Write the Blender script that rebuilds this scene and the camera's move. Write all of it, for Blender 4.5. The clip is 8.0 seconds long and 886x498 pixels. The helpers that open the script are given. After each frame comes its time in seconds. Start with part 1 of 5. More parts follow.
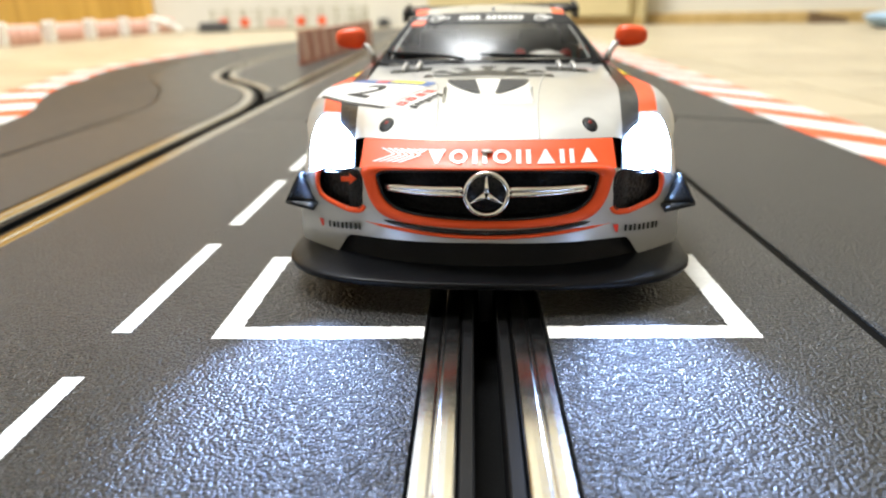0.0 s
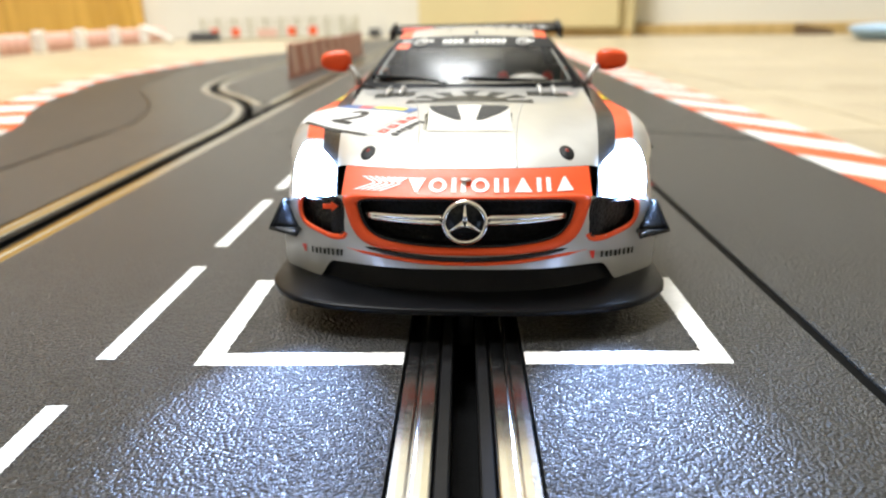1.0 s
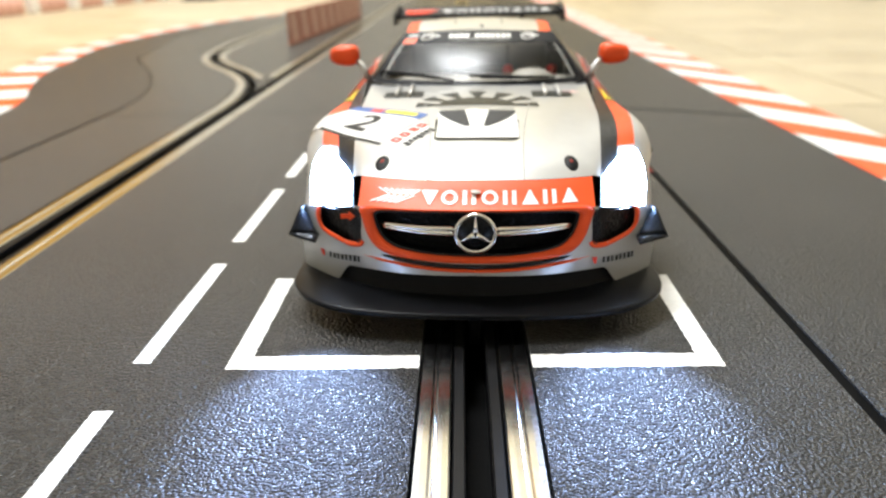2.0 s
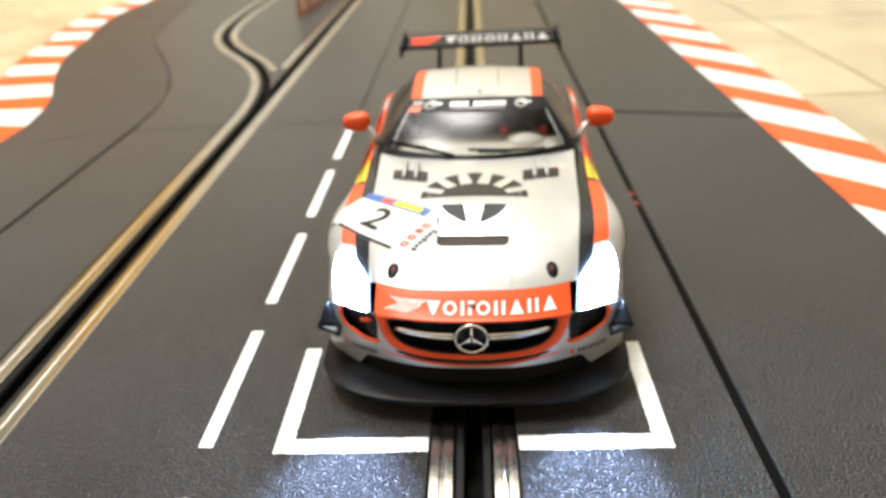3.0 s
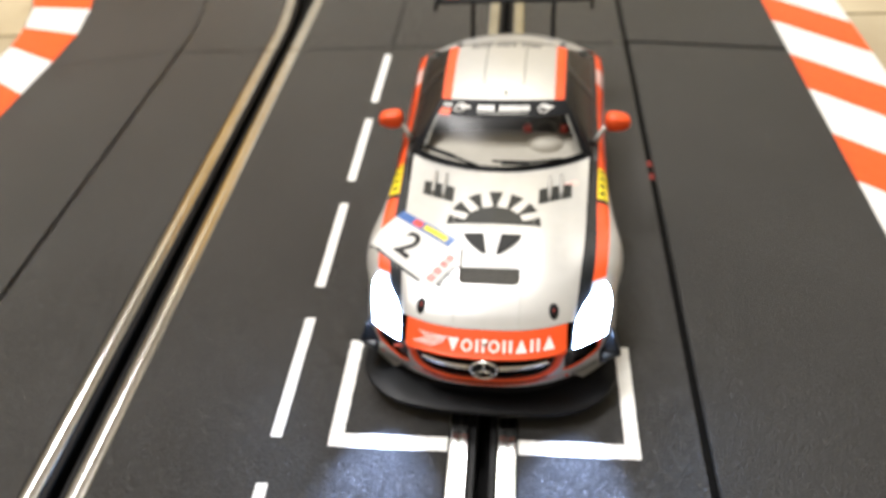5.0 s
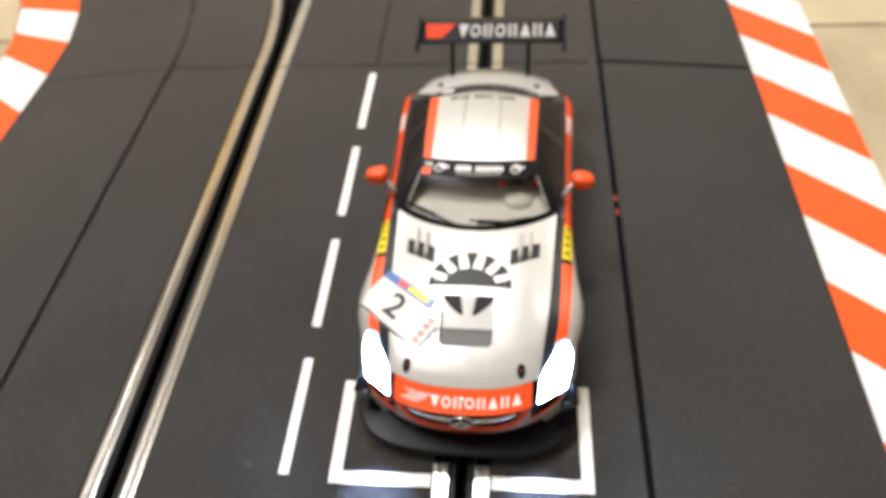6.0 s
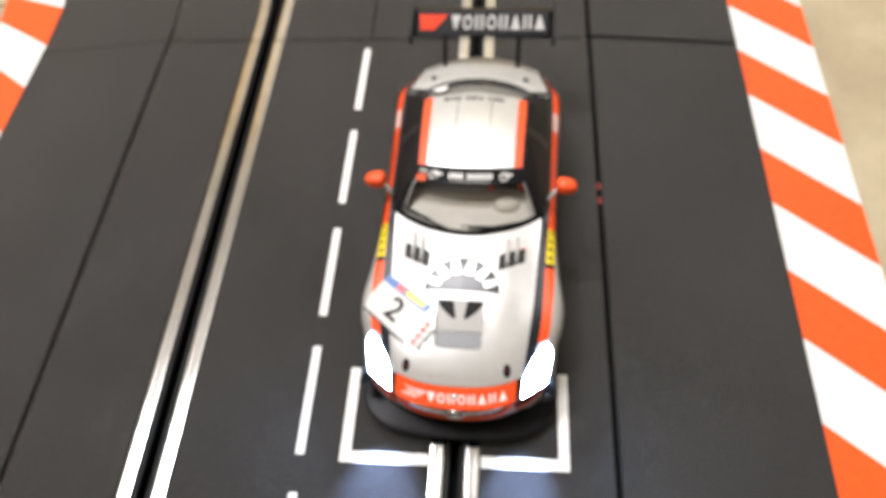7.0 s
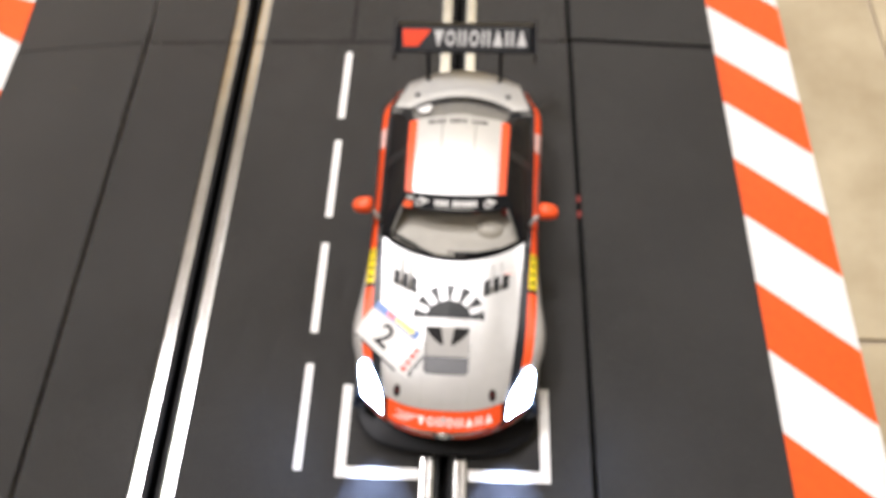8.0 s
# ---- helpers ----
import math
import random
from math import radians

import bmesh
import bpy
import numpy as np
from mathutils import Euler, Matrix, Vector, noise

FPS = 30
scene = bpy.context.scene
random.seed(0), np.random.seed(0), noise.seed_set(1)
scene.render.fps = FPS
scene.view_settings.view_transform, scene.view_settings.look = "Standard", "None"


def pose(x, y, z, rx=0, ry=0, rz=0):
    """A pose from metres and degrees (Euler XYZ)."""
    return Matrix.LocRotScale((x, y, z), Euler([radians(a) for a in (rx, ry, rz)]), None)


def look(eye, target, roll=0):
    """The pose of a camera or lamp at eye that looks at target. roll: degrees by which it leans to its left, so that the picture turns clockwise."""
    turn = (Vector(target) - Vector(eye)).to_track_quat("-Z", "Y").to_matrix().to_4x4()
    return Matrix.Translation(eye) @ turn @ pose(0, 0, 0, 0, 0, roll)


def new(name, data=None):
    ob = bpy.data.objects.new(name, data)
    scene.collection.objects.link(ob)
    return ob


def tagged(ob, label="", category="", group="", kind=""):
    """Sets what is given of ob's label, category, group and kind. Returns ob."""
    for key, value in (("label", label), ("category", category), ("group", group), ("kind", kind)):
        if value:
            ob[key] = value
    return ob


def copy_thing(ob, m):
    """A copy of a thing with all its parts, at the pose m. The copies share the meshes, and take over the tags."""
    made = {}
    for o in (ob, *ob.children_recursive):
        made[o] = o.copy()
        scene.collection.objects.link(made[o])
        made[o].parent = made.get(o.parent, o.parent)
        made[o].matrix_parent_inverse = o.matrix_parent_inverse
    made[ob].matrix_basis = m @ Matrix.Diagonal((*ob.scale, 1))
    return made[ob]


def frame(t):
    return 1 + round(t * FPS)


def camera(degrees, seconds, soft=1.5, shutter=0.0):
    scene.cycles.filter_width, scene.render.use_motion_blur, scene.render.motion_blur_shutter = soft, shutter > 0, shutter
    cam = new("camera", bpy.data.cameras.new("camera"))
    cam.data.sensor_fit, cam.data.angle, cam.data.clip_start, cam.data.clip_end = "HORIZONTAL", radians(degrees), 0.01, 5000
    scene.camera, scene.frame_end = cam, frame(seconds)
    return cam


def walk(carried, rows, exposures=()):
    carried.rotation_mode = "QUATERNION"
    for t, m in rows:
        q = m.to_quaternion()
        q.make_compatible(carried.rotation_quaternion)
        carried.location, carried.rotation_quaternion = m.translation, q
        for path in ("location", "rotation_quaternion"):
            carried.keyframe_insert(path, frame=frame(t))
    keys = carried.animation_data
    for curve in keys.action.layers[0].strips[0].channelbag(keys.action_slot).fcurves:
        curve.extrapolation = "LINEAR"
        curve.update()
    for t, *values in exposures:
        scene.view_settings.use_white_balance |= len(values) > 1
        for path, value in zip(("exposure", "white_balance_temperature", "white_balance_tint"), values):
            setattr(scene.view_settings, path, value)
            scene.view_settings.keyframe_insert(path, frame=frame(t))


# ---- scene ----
# Camera: a small hand-held lens rising over the nose of a model car. Lengths in the builders below are millimetres.
cam = camera(64.36, 8.0, soft=1.8, shutter=0.5)
PATH = [
    (0.0, (-0.00155, -0.08296, 0.04147), (-0.01451, 0.19992, -0.05758), -1.326),
    (0.5, (-0.00011, -0.08328, 0.04332), (-0.01236, 0.19960, -0.05582), -1.222),
    (1.0, (0.00026, -0.08396, 0.04462), (-0.00911, 0.20015, -0.05125), -1.158),
    (1.2, (0.00011, -0.08395, 0.04511), (-0.00842, 0.20062, -0.04948), -0.946),
    (2.3, (-0.00168, -0.09027, 0.06210), (-0.01144, 0.18361, -0.05993), -2.155),
    (2.5, (-0.00143, -0.09223, 0.06952), (-0.01207, 0.17938, -0.05741), -2.776),
    (3.0, (0.00244, -0.09369, 0.09168), (-0.01360, 0.17002, -0.05044), -3.456),
    (3.5, (0.00411, -0.09604, 0.10328), (-0.01994, 0.15665, -0.05662), -4.412),
    (4.0, (0.00578, -0.09455, 0.12371), (-0.02428, 0.14578, -0.05332), -5.382),
    (4.2, (0.00599, -0.09435, 0.12924), (-0.02704, 0.14004, -0.05507), -5.316),
    (5.3, (0.01100, -0.07850, 0.15414), (-0.02344, 0.12803, -0.06071), -6.030),
    (5.5, (0.01225, -0.07539, 0.16169), (-0.02243, 0.12531, -0.05857), -6.352),
    (6.0, (0.01331, -0.07309, 0.18594), (-0.01630, 0.11987, -0.04185), -6.066),
    (6.5, (0.01465, -0.06907, 0.20511), (-0.01400, 0.10231, -0.03945), -6.575),
    (7.0, (0.01520, -0.05803, 0.22138), (-0.01191, 0.09984, -0.03228), -7.282),
    (7.5, (0.01565, -0.04978, 0.22764), (-0.00719, 0.09749, -0.03273), -7.050),
    (8.0, (0.01206, -0.03776, 0.24339), (-0.00465, 0.09836, -0.02343), -5.501),
]
walk(cam, [(t, look(eye, target, roll)) for t, eye, target, roll in PATH],
     [(0.0, 0.17, 6150, 5), (2.5, 0.2, 6300, 5), (3.5, 0.13, 6700, 6), (4.2, 0.02, 6300, 7), (5.5, -0.16, 6650, 9), (7.0, -0.22, 6400, 11), (8.0, -0.22, 6450, 13)])
cam.data.dof.use_dof = True
cam.data.dof.focus_distance = 0.086
cam.data.dof.aperture_fstop = 27.0

# ---- world and light ----
world = bpy.data.worlds.new("room_world")
scene.world = world
world.use_nodes = True
world.node_tree.nodes["Background"].inputs["Color"].default_value = (1.0, 0.93, 0.82, 1)
world.node_tree.nodes["Background"].inputs["Strength"].default_value = 0.05

LAMP_AT = (-0.85, 0.40, 2.42)
TUBE_AT = (-0.19, 1.09, 2.40)


def area_lamp(name, at, target, size, size_y, watts, colour):
    data = bpy.data.lights.new(name, "AREA")
    data.shape, data.size, data.size_y, data.energy, data.color = "RECTANGLE", size, size_y, watts, colour
    ob = new(name, data)
    ob.matrix_world = look(at, target)
    return ob


area_lamp("ceiling_light", (LAMP_AT[0], LAMP_AT[1], LAMP_AT[2] - 0.075), (LAMP_AT[0], LAMP_AT[1] + 0.001, 0), 0.60, 0.60, 48.0, (1.0, 0.97, 0.985))
area_lamp("tube_light", (TUBE_AT[0], TUBE_AT[1], TUBE_AT[2] - 0.065), (TUBE_AT[0], TUBE_AT[1] + 0.001, 0), 0.56, 0.30, 48.0, (1.0, 0.975, 0.99))

# ---- materials ----


def material(name):
    m = bpy.data.materials.new(name)
    m.use_nodes = True
    nt = m.node_tree
    return m, nt, nt.nodes["Principled BSDF"]


def noise_node(nt, scale, detail=4.0, rough=0.55):
    tc = nt.nodes.new("ShaderNodeTexCoord")
    n = nt.nodes.new("ShaderNodeTexNoise")
    n.inputs["Scale"].default_value, n.inputs["Detail"].default_value, n.inputs["Roughness"].default_value = scale, detail, rough
    nt.links.new(tc.outputs["Object"], n.inputs["Vector"])
    return n


def ramp(nt, source, lo, hi, a=0.35, b=0.65):
    r = nt.nodes.new("ShaderNodeMapRange")
    r.inputs["From Min"].default_value, r.inputs["From Max"].default_value = a, b
    r.inputs["To Min"].default_value, r.inputs["To Max"].default_value = lo, hi
    nt.links.new(source, r.inputs["Value"])
    return r.outputs["Result"]


def mixed(nt, factor, c1, c2):
    m = nt.nodes.new("ShaderNodeMix")
    m.data_type = "RGBA"
    m.inputs[6].default_value, m.inputs[7].default_value = (*c1, 1), (*c2, 1)
    nt.links.new(factor, m.inputs[0])
    return m.outputs[2]


def bumped(nt, bsdf, height, strength, distance):
    b = nt.nodes.new("ShaderNodeBump")
    b.inputs["Strength"].default_value, b.inputs["Distance"].default_value = strength, distance
    nt.links.new(height, b.inputs["Height"])
    nt.links.new(b.outputs["Normal"], bsdf.inputs["Normal"])


def plain(name, colour, rough=0.5, metal=0.0, coat=0.0, vary=0.08, scale=300.0, fine=4000.0, bump=0.05, spec=0.5, coat_rough=0.06):
    """A surface with two scales of variation: broad tone and fine grain."""
    m, nt, b = material(name)
    broad, grain = noise_node(nt, scale, 3.0), noise_node(nt, fine, 3.0)
    lo, hi = [c * (1 - vary) for c in colour], [min(1.0, c * (1 + vary)) for c in colour]
    nt.links.new(mixed(nt, ramp(nt, broad.outputs["Fac"], 0, 1), lo, hi), b.inputs["Base Color"])
    nt.links.new(ramp(nt, grain.outputs["Fac"], max(0.02, rough * 0.85), min(1.0, rough * 1.15)), b.inputs["Roughness"])
    b.inputs["Metallic"].default_value = metal
    b.inputs["Coat Weight"].default_value = coat
    b.inputs["Coat Roughness"].default_value = coat_rough
    b.inputs["Specular IOR Level"].default_value = spec
    if bump:
        bumped(nt, b, grain.outputs["Fac"], bump, 0.0002)
    return m


def track_plastic(name, colour, grain_mm, strength, rough):
    m, nt, b = material(name)
    tc, grain = nt.nodes.new("ShaderNodeTexCoord"), nt.nodes.new("ShaderNodeTexVoronoi")
    grain.feature = "F1"
    grain.inputs["Scale"].default_value = 1000.0 / grain_mm
    nt.links.new(tc.outputs["Object"], grain.inputs["Vector"])
    fine = noise_node(nt, 1900.0 / grain_mm, 2.0)
    broad = noise_node(nt, 22.0, 4.0)
    dust = noise_node(nt, 420.0, 2.0)
    add = nt.nodes.new("ShaderNodeMath")
    add.operation = "MULTIPLY_ADD"
    add.inputs[1].default_value = -1.0
    soft_fine = nt.nodes.new("ShaderNodeMath")
    soft_fine.operation = "MULTIPLY"
    soft_fine.inputs[1].default_value = 0.35
    nt.links.new(fine.outputs["Fac"], soft_fine.inputs[0])
    nt.links.new(grain.outputs["Distance"], add.inputs[0])
    nt.links.new(soft_fine.outputs[0], add.inputs[2])
    base = mixed(nt, ramp(nt, broad.outputs["Fac"], 0, 1), [c * 0.85 for c in colour], [c * 1.15 for c in colour])
    dusty = nt.nodes.new("ShaderNodeMix")
    dusty.data_type = "RGBA"
    dusty.inputs[7].default_value = (colour[0] * 1.9, colour[1] * 1.85, colour[2] * 1.7, 1)
    nt.links.new(base, dusty.inputs[6])
    nt.links.new(ramp(nt, dust.outputs["Fac"], 0.0, 0.5, 0.56, 0.8), dusty.inputs[0])
    nt.links.new(dusty.outputs[2], b.inputs["Base Color"])
    nt.links.new(ramp(nt, fine.outputs["Fac"], rough * 0.8, rough * 1.15), b.inputs["Roughness"])
    b.inputs["Specular IOR Level"].default_value = 0.36
    bumped(nt, b, add.outputs[0], strength, 0.00032)
    return m


def glow(name, colour, strength):
    m, nt, b = material(name)
    b.inputs["Base Color"].default_value = (*colour, 1)
    b.inputs["Emission Color"].default_value = (*colour, 1)
    b.inputs["Emission Strength"].default_value = strength
    b.inputs["Roughness"].default_value = 0.15
    return m


def sheet_glass(name, tint, gloss_rough=0.02, ior=1.55):
    """A thin pane: clear to look through, with gloss that grows at grazing angles."""
    m, nt, b = material(name)
    nt.nodes.remove(b)
    out = nt.nodes["Material Output"]
    clear, gloss, fres, mix = (nt.nodes.new(k) for k in ("ShaderNodeBsdfTransparent", "ShaderNodeBsdfGlossy", "ShaderNodeFresnel", "ShaderNodeMixShader"))
    clear.inputs["Color"].default_value = (*tint, 1)
    gloss.inputs["Roughness"].default_value = gloss_rough
    fres.inputs["IOR"].default_value = ior
    nt.links.new(fres.outputs[0], mix.inputs[0])
    nt.links.new(clear.outputs[0], mix.inputs[1])
    nt.links.new(gloss.outputs[0], mix.inputs[2])
    nt.links.new(mix.outputs[0], out.inputs["Surface"])
    return m


def tile_stone(name):
    m, nt, b = material(name)
    info = nt.nodes.new("ShaderNodeObjectInfo")
    veins, cloud = noise_node(nt, 26.0, 6.0, 0.62), noise_node(nt, 7.0, 3.0)
    c1 = mixed(nt, ramp(nt, veins.outputs["Fac"], 0, 1, 0.3, 0.7), (0.28, 0.215, 0.128), (0.50, 0.43, 0.29))
    c2 = mixed(nt, ramp(nt, cloud.outputs["Fac"], 0, 1), (0.37, 0.306, 0.195), (0.50, 0.43, 0.29))
    mx = nt.nodes.new("ShaderNodeMix")
    mx.data_type = "RGBA"
    mx.inputs[0].default_value = 0.45
    nt.links.new(c1, mx.inputs[6])
    nt.links.new(c2, mx.inputs[7])
    hsv = nt.nodes.new("ShaderNodeHueSaturation")
    nt.links.new(ramp(nt, info.outputs["Random"], 0.93, 1.06, 0, 1), hsv.inputs["Value"])
    nt.links.new(mx.outputs[2], hsv.inputs["Color"])
    nt.links.new(hsv.outputs[0], b.inputs["Base Color"])
    nt.links.new(ramp(nt, veins.outputs["Fac"], 0.3, 0.5), b.inputs["Roughness"])
    bumped(nt, b, veins.outputs["Fac"], 0.1, 0.001)
    return m


def wood(name, dark, light):
    m, nt, b = material(name)
    tc, mp, n = (nt.nodes.new(k) for k in ("ShaderNodeTexCoord", "ShaderNodeMapping", "ShaderNodeTexNoise"))
    mp.inputs["Scale"].default_value = (22, 22, 1.6)
    n.inputs["Scale"].default_value, n.inputs["Detail"].default_value, n.inputs["Distortion"].default_value = 1.5, 6.0, 1.2
    nt.links.new(tc.outputs["Object"], mp.inputs["Vector"])
    nt.links.new(mp.outputs["Vector"], n.inputs["Vector"])
    nt.links.new(mixed(nt, ramp(nt, n.outputs["Fac"], 0, 1), dark, light), b.inputs["Base Color"])
    b.inputs["Roughness"].default_value = 0.38
    bumped(nt, b, n.outputs["Fac"], 0.1, 0.001)
    return m


def mesh_plastic(name, colour, spec=0.12):
    """Black moulded honeycomb of an air intake."""
    m, nt, b = material(name)
    tc, v = nt.nodes.new("ShaderNodeTexCoord"), nt.nodes.new("ShaderNodeTexVoronoi")
    v.inputs["Scale"].default_value = 1500.0
    nt.links.new(tc.outputs["Object"], v.inputs["Vector"])
    nt.links.new(mixed(nt, ramp(nt, v.outputs["Distance"], 0, 1, 0.2, 0.6), [c * 0.5 for c in colour], [c * 1.8 for c in colour]), b.inputs["Base Color"])
    b.inputs["Roughness"].default_value = 0.4
    b.inputs["Specular IOR Level"].default_value = spec
    bumped(nt, b, v.outputs["Distance"], 0.5, 0.0003)
    return m


TRACK = track_plastic("track_plastic", (0.0210, 0.0211, 0.0210), 0.46, 1.0, 0.31)
BORDER = track_plastic("border_plastic", (0.0185, 0.0186, 0.0185), 0.5, 1.0, 0.40)
SLOT = plain("slot_black", (0.002, 0.002, 0.002), 0.6, spec=0.04, bump=0.0)
SLOT_LIP = plain("slot_lip_black", (0.006, 0.006, 0.0065), 0.45, spec=0.12, bump=0.0)
STEEL = plain("rail_steel", (0.50, 0.498, 0.49), 0.17, metal=1.0, vary=0.08, scale=90.0, fine=1500.0, bump=0.0)
LINE_WHITE = plain("printed_white", (0.80, 0.80, 0.78), 0.6, vary=0.05, scale=900.0, fine=2600.0, bump=0.2)
KERB_WHITE = plain("kerb_white", (0.71, 0.71, 0.70), 0.45, vary=0.04)
KERB_RED = plain("kerb_red", (0.78, 0.088, 0.006), 0.45, vary=0.06)
TILE = tile_stone("floor_stone")
GROUT = plain("grout", (0.42, 0.35, 0.26), 0.9, scale=60.0, fine=900.0)
WALL = plain("wall_paint", (0.72, 0.695, 0.61), 0.85, vary=0.02, scale=3.0, fine=220.0)
CEILING = plain("ceiling_paint", (0.84, 0.82, 0.77), 0.9, vary=0.02, scale=3.0, fine=220.0)
DOOR_WOOD = wood("door_wood", (0.52, 0.29, 0.04), (0.70, 0.42, 0.08))
BEIGE = plain("beige_lacquer", (0.66, 0.56, 0.30), 0.45, vary=0.03, scale=6.0, fine=200.0)
BASEBOARD = wood("baseboard_wood", (0.48, 0.33, 0.12), (0.60, 0.43, 0.18))
SILVER = plain("silver_paint", (0.47, 0.472, 0.464), 0.34, metal=0.32, coat=0.5, coat_rough=0.12, vary=0.02, fine=9000.0, bump=0.0)
ORANGE = plain("orange_paint", (0.82, 0.088, 0.016), 0.44, coat=0.04, spec=0.35, vary=0.03, bump=0.0)
BLACK_PAINT = plain("black_paint", (0.010, 0.012, 0.015), 0.3, coat=0.05, vary=0.1, bump=0.0, spec=0.28)
SCOOP_GREY = plain("scoop_grey_plastic", (0.02, 0.02, 0.02), 0.3, vary=0.06, bump=0.0, spec=0.32)
GLOSS_GREY = plain("gloss_grey_metal", (0.22, 0.22, 0.215), 0.14, metal=1.0, vary=0.06, bump=0.0)
BLACK_MATT = plain("black_matt_plastic", (0.006, 0.0065, 0.008), 0.50, vary=0.15, spec=0.14)
SPLITTER = plain("splitter_plastic", (0.006, 0.0065, 0.008), 0.36, vary=0.15, scale=120.0, spec=0.12, bump=0.0)
DARK_GREY = plain("dark_grey_plastic", (0.06, 0.06, 0.06), 0.5)
INTAKE = mesh_plastic("intake_mesh", (0.004, 0.0042, 0.005))
FOG_MESH = mesh_plastic("fog_mesh", (0.006, 0.006, 0.007), 0.35)
CHROME = plain("chrome", (0.86, 0.86, 0.86), 0.07, metal=1.0, vary=0.02, bump=0.0)
BLACK_PRINT = plain("black_print", (0.012, 0.014, 0.014), 0.45, vary=0.1, bump=0.0, spec=0.2, coat=0.22, coat_rough=0.14)
DECAL_WHITE = plain("decal_white", (0.84, 0.84, 0.83), 0.35, vary=0.02, bump=0.0)
DECAL_BLUE = plain("decal_blue", (0.03, 0.11, 0.36), 0.35, vary=0.05, bump=0.0)
DECAL_YELLOW = plain("decal_yellow", (0.80, 0.66, 0.02), 0.35, vary=0.05, bump=0.0)
DECAL_RED = plain("decal_red", (0.72, 0.05, 0.03), 0.35, vary=0.05, bump=0.0)
DECAL_PINK = plain("decal_pink", (0.78, 0.52, 0.48), 0.4, vary=0.05, bump=0.0)
DECAL_GREY = plain("decal_grey", (0.40, 0.40, 0.38), 0.4, vary=0.05, bump=0.0)
SEAT_RED = plain("seat_red", (0.60, 0.03, 0.02), 0.5, vary=0.08)
INTERIOR = plain("interior_beige", (0.42, 0.40, 0.35), 0.5, vary=0.06)
CABIN_DARK = plain("cabin_dark", (0.17, 0.165, 0.158), 0.5)
SHEET_GREY = plain("sheet_grey", (0.26, 0.255, 0.24), 0.45, vary=0.06)
RUBBER = plain("tyre_rubber", (0.022, 0.022, 0.022), 0.7, fine=2500.0, bump=0.2)
GLASS = sheet_glass("windscreen_glass", (0.92, 0.91, 0.88), 0.26, 1.33)
SIDE_GLASS = plain("side_glass", (0.010, 0.010, 0.011), 0.24, vary=0.1, bump=0.0, spec=0.10)
REAR_GLASS = sheet_glass("rear_glass", (0.82, 0.81, 0.78), 0.1, 1.35)
WING_RED = plain("wing_red", (0.62, 0.045, 0.012), 0.6, vary=0.05, bump=0.0, spec=0.15)
WING_WHITE = plain("wing_white", (0.42, 0.42, 0.415), 0.6, vary=0.03, bump=0.0, spec=0.15)
STICKER = plain("sticker_white", (0.66, 0.66, 0.65), 0.5, vary=0.03, bump=0.0, spec=0.3)
DIGIT_BLACK = plain("digit_black", (0.014, 0.014, 0.014), 0.5, vary=0.05, bump=0.0, spec=0.2)
LED = glow("led_white", (0.42, 0.61, 1.0), 330.0)
DIFFUSER = glow("lamp_diffuser", (1.0, 0.965, 0.93), 8.0)
FENCE_RED = plain("fence_red_plastic", (0.46, 0.17, 0.115), 0.5, vary=0.1)
CLIP_RED = plain("clip_red_plastic", (0.20, 0.022, 0.016), 0.5, vary=0.1, spec=0.2)
FENCE_PINK = plain("fence_pale_plastic", (0.68, 0.44, 0.36), 0.5, vary=0.1)
BARRIER_RED = plain("barrier_red_plastic", (0.74, 0.44, 0.36), 0.5, vary=0.08)
BARRIER_WHITE = plain("barrier_white_plastic", (0.80, 0.77, 0.72), 0.5, vary=0.04)
NET_GREY = plain("net_olive_plastic", (0.27, 0.25, 0.12), 0.6, vary=0.08)
BLUE_PLASTIC = plain("pale_blue_plastic", (0.34, 0.48, 0.62), 0.35, vary=0.05)
BROWN_DARK = plain("dark_brown_plastic", (0.16, 0.10, 0.05), 0.6)

# ---- mesh helpers (millimetres in, metres out) ----
MM = 0.001


def pchip(pts):
    """A smooth monotone curve through (x, y) points."""
    xs, ys = [p[0] for p in pts], [p[1] for p in pts]
    n = len(xs)
    h = [xs[i + 1] - xs[i] for i in range(n - 1)]
    d = [(ys[i + 1] - ys[i]) / h[i] for i in range(n - 1)]
    m = [d[0]] + [0.0] * (n - 2) + [d[-1]]
    for i in range(1, n - 1):
        if d[i - 1] * d[i] > 0:
            w1, w2 = 2 * h[i] + h[i - 1], h[i] + 2 * h[i - 1]
            m[i] = (w1 + w2) / (w1 / d[i - 1] + w2 / d[i])

    def f(x):
        x = min(max(x, xs[0]), xs[-1])
        i = 0
        while i < n - 2 and x > xs[i + 1]:
            i += 1
        t = (x - xs[i]) / h[i]
        return ((1 + 2 * t) * (1 - t) ** 2 * ys[i] + t * (1 - t) ** 2 * h[i] * m[i]
                + t * t * (3 - 2 * t) * ys[i + 1] + t * t * (t - 1) * h[i] * m[i + 1])
    return f


def part(name, bm, mat, parent=None, label="", smooth=False):
    """Links a bmesh in millimetres as one mesh object under its thing."""
    me = bpy.data.meshes.new(name)
    bmesh.ops.transform(bm, matrix=Matrix.Scale(MM, 4), verts=bm.verts)
    bm.to_mesh(me)
    bm.free()
    me.materials.append(mat)
    if smooth:
        me.shade_smooth()
    ob = new(name, me)
    if parent is not None:
        ob.parent = parent
    if label:
        tagged(ob, label)
    return ob


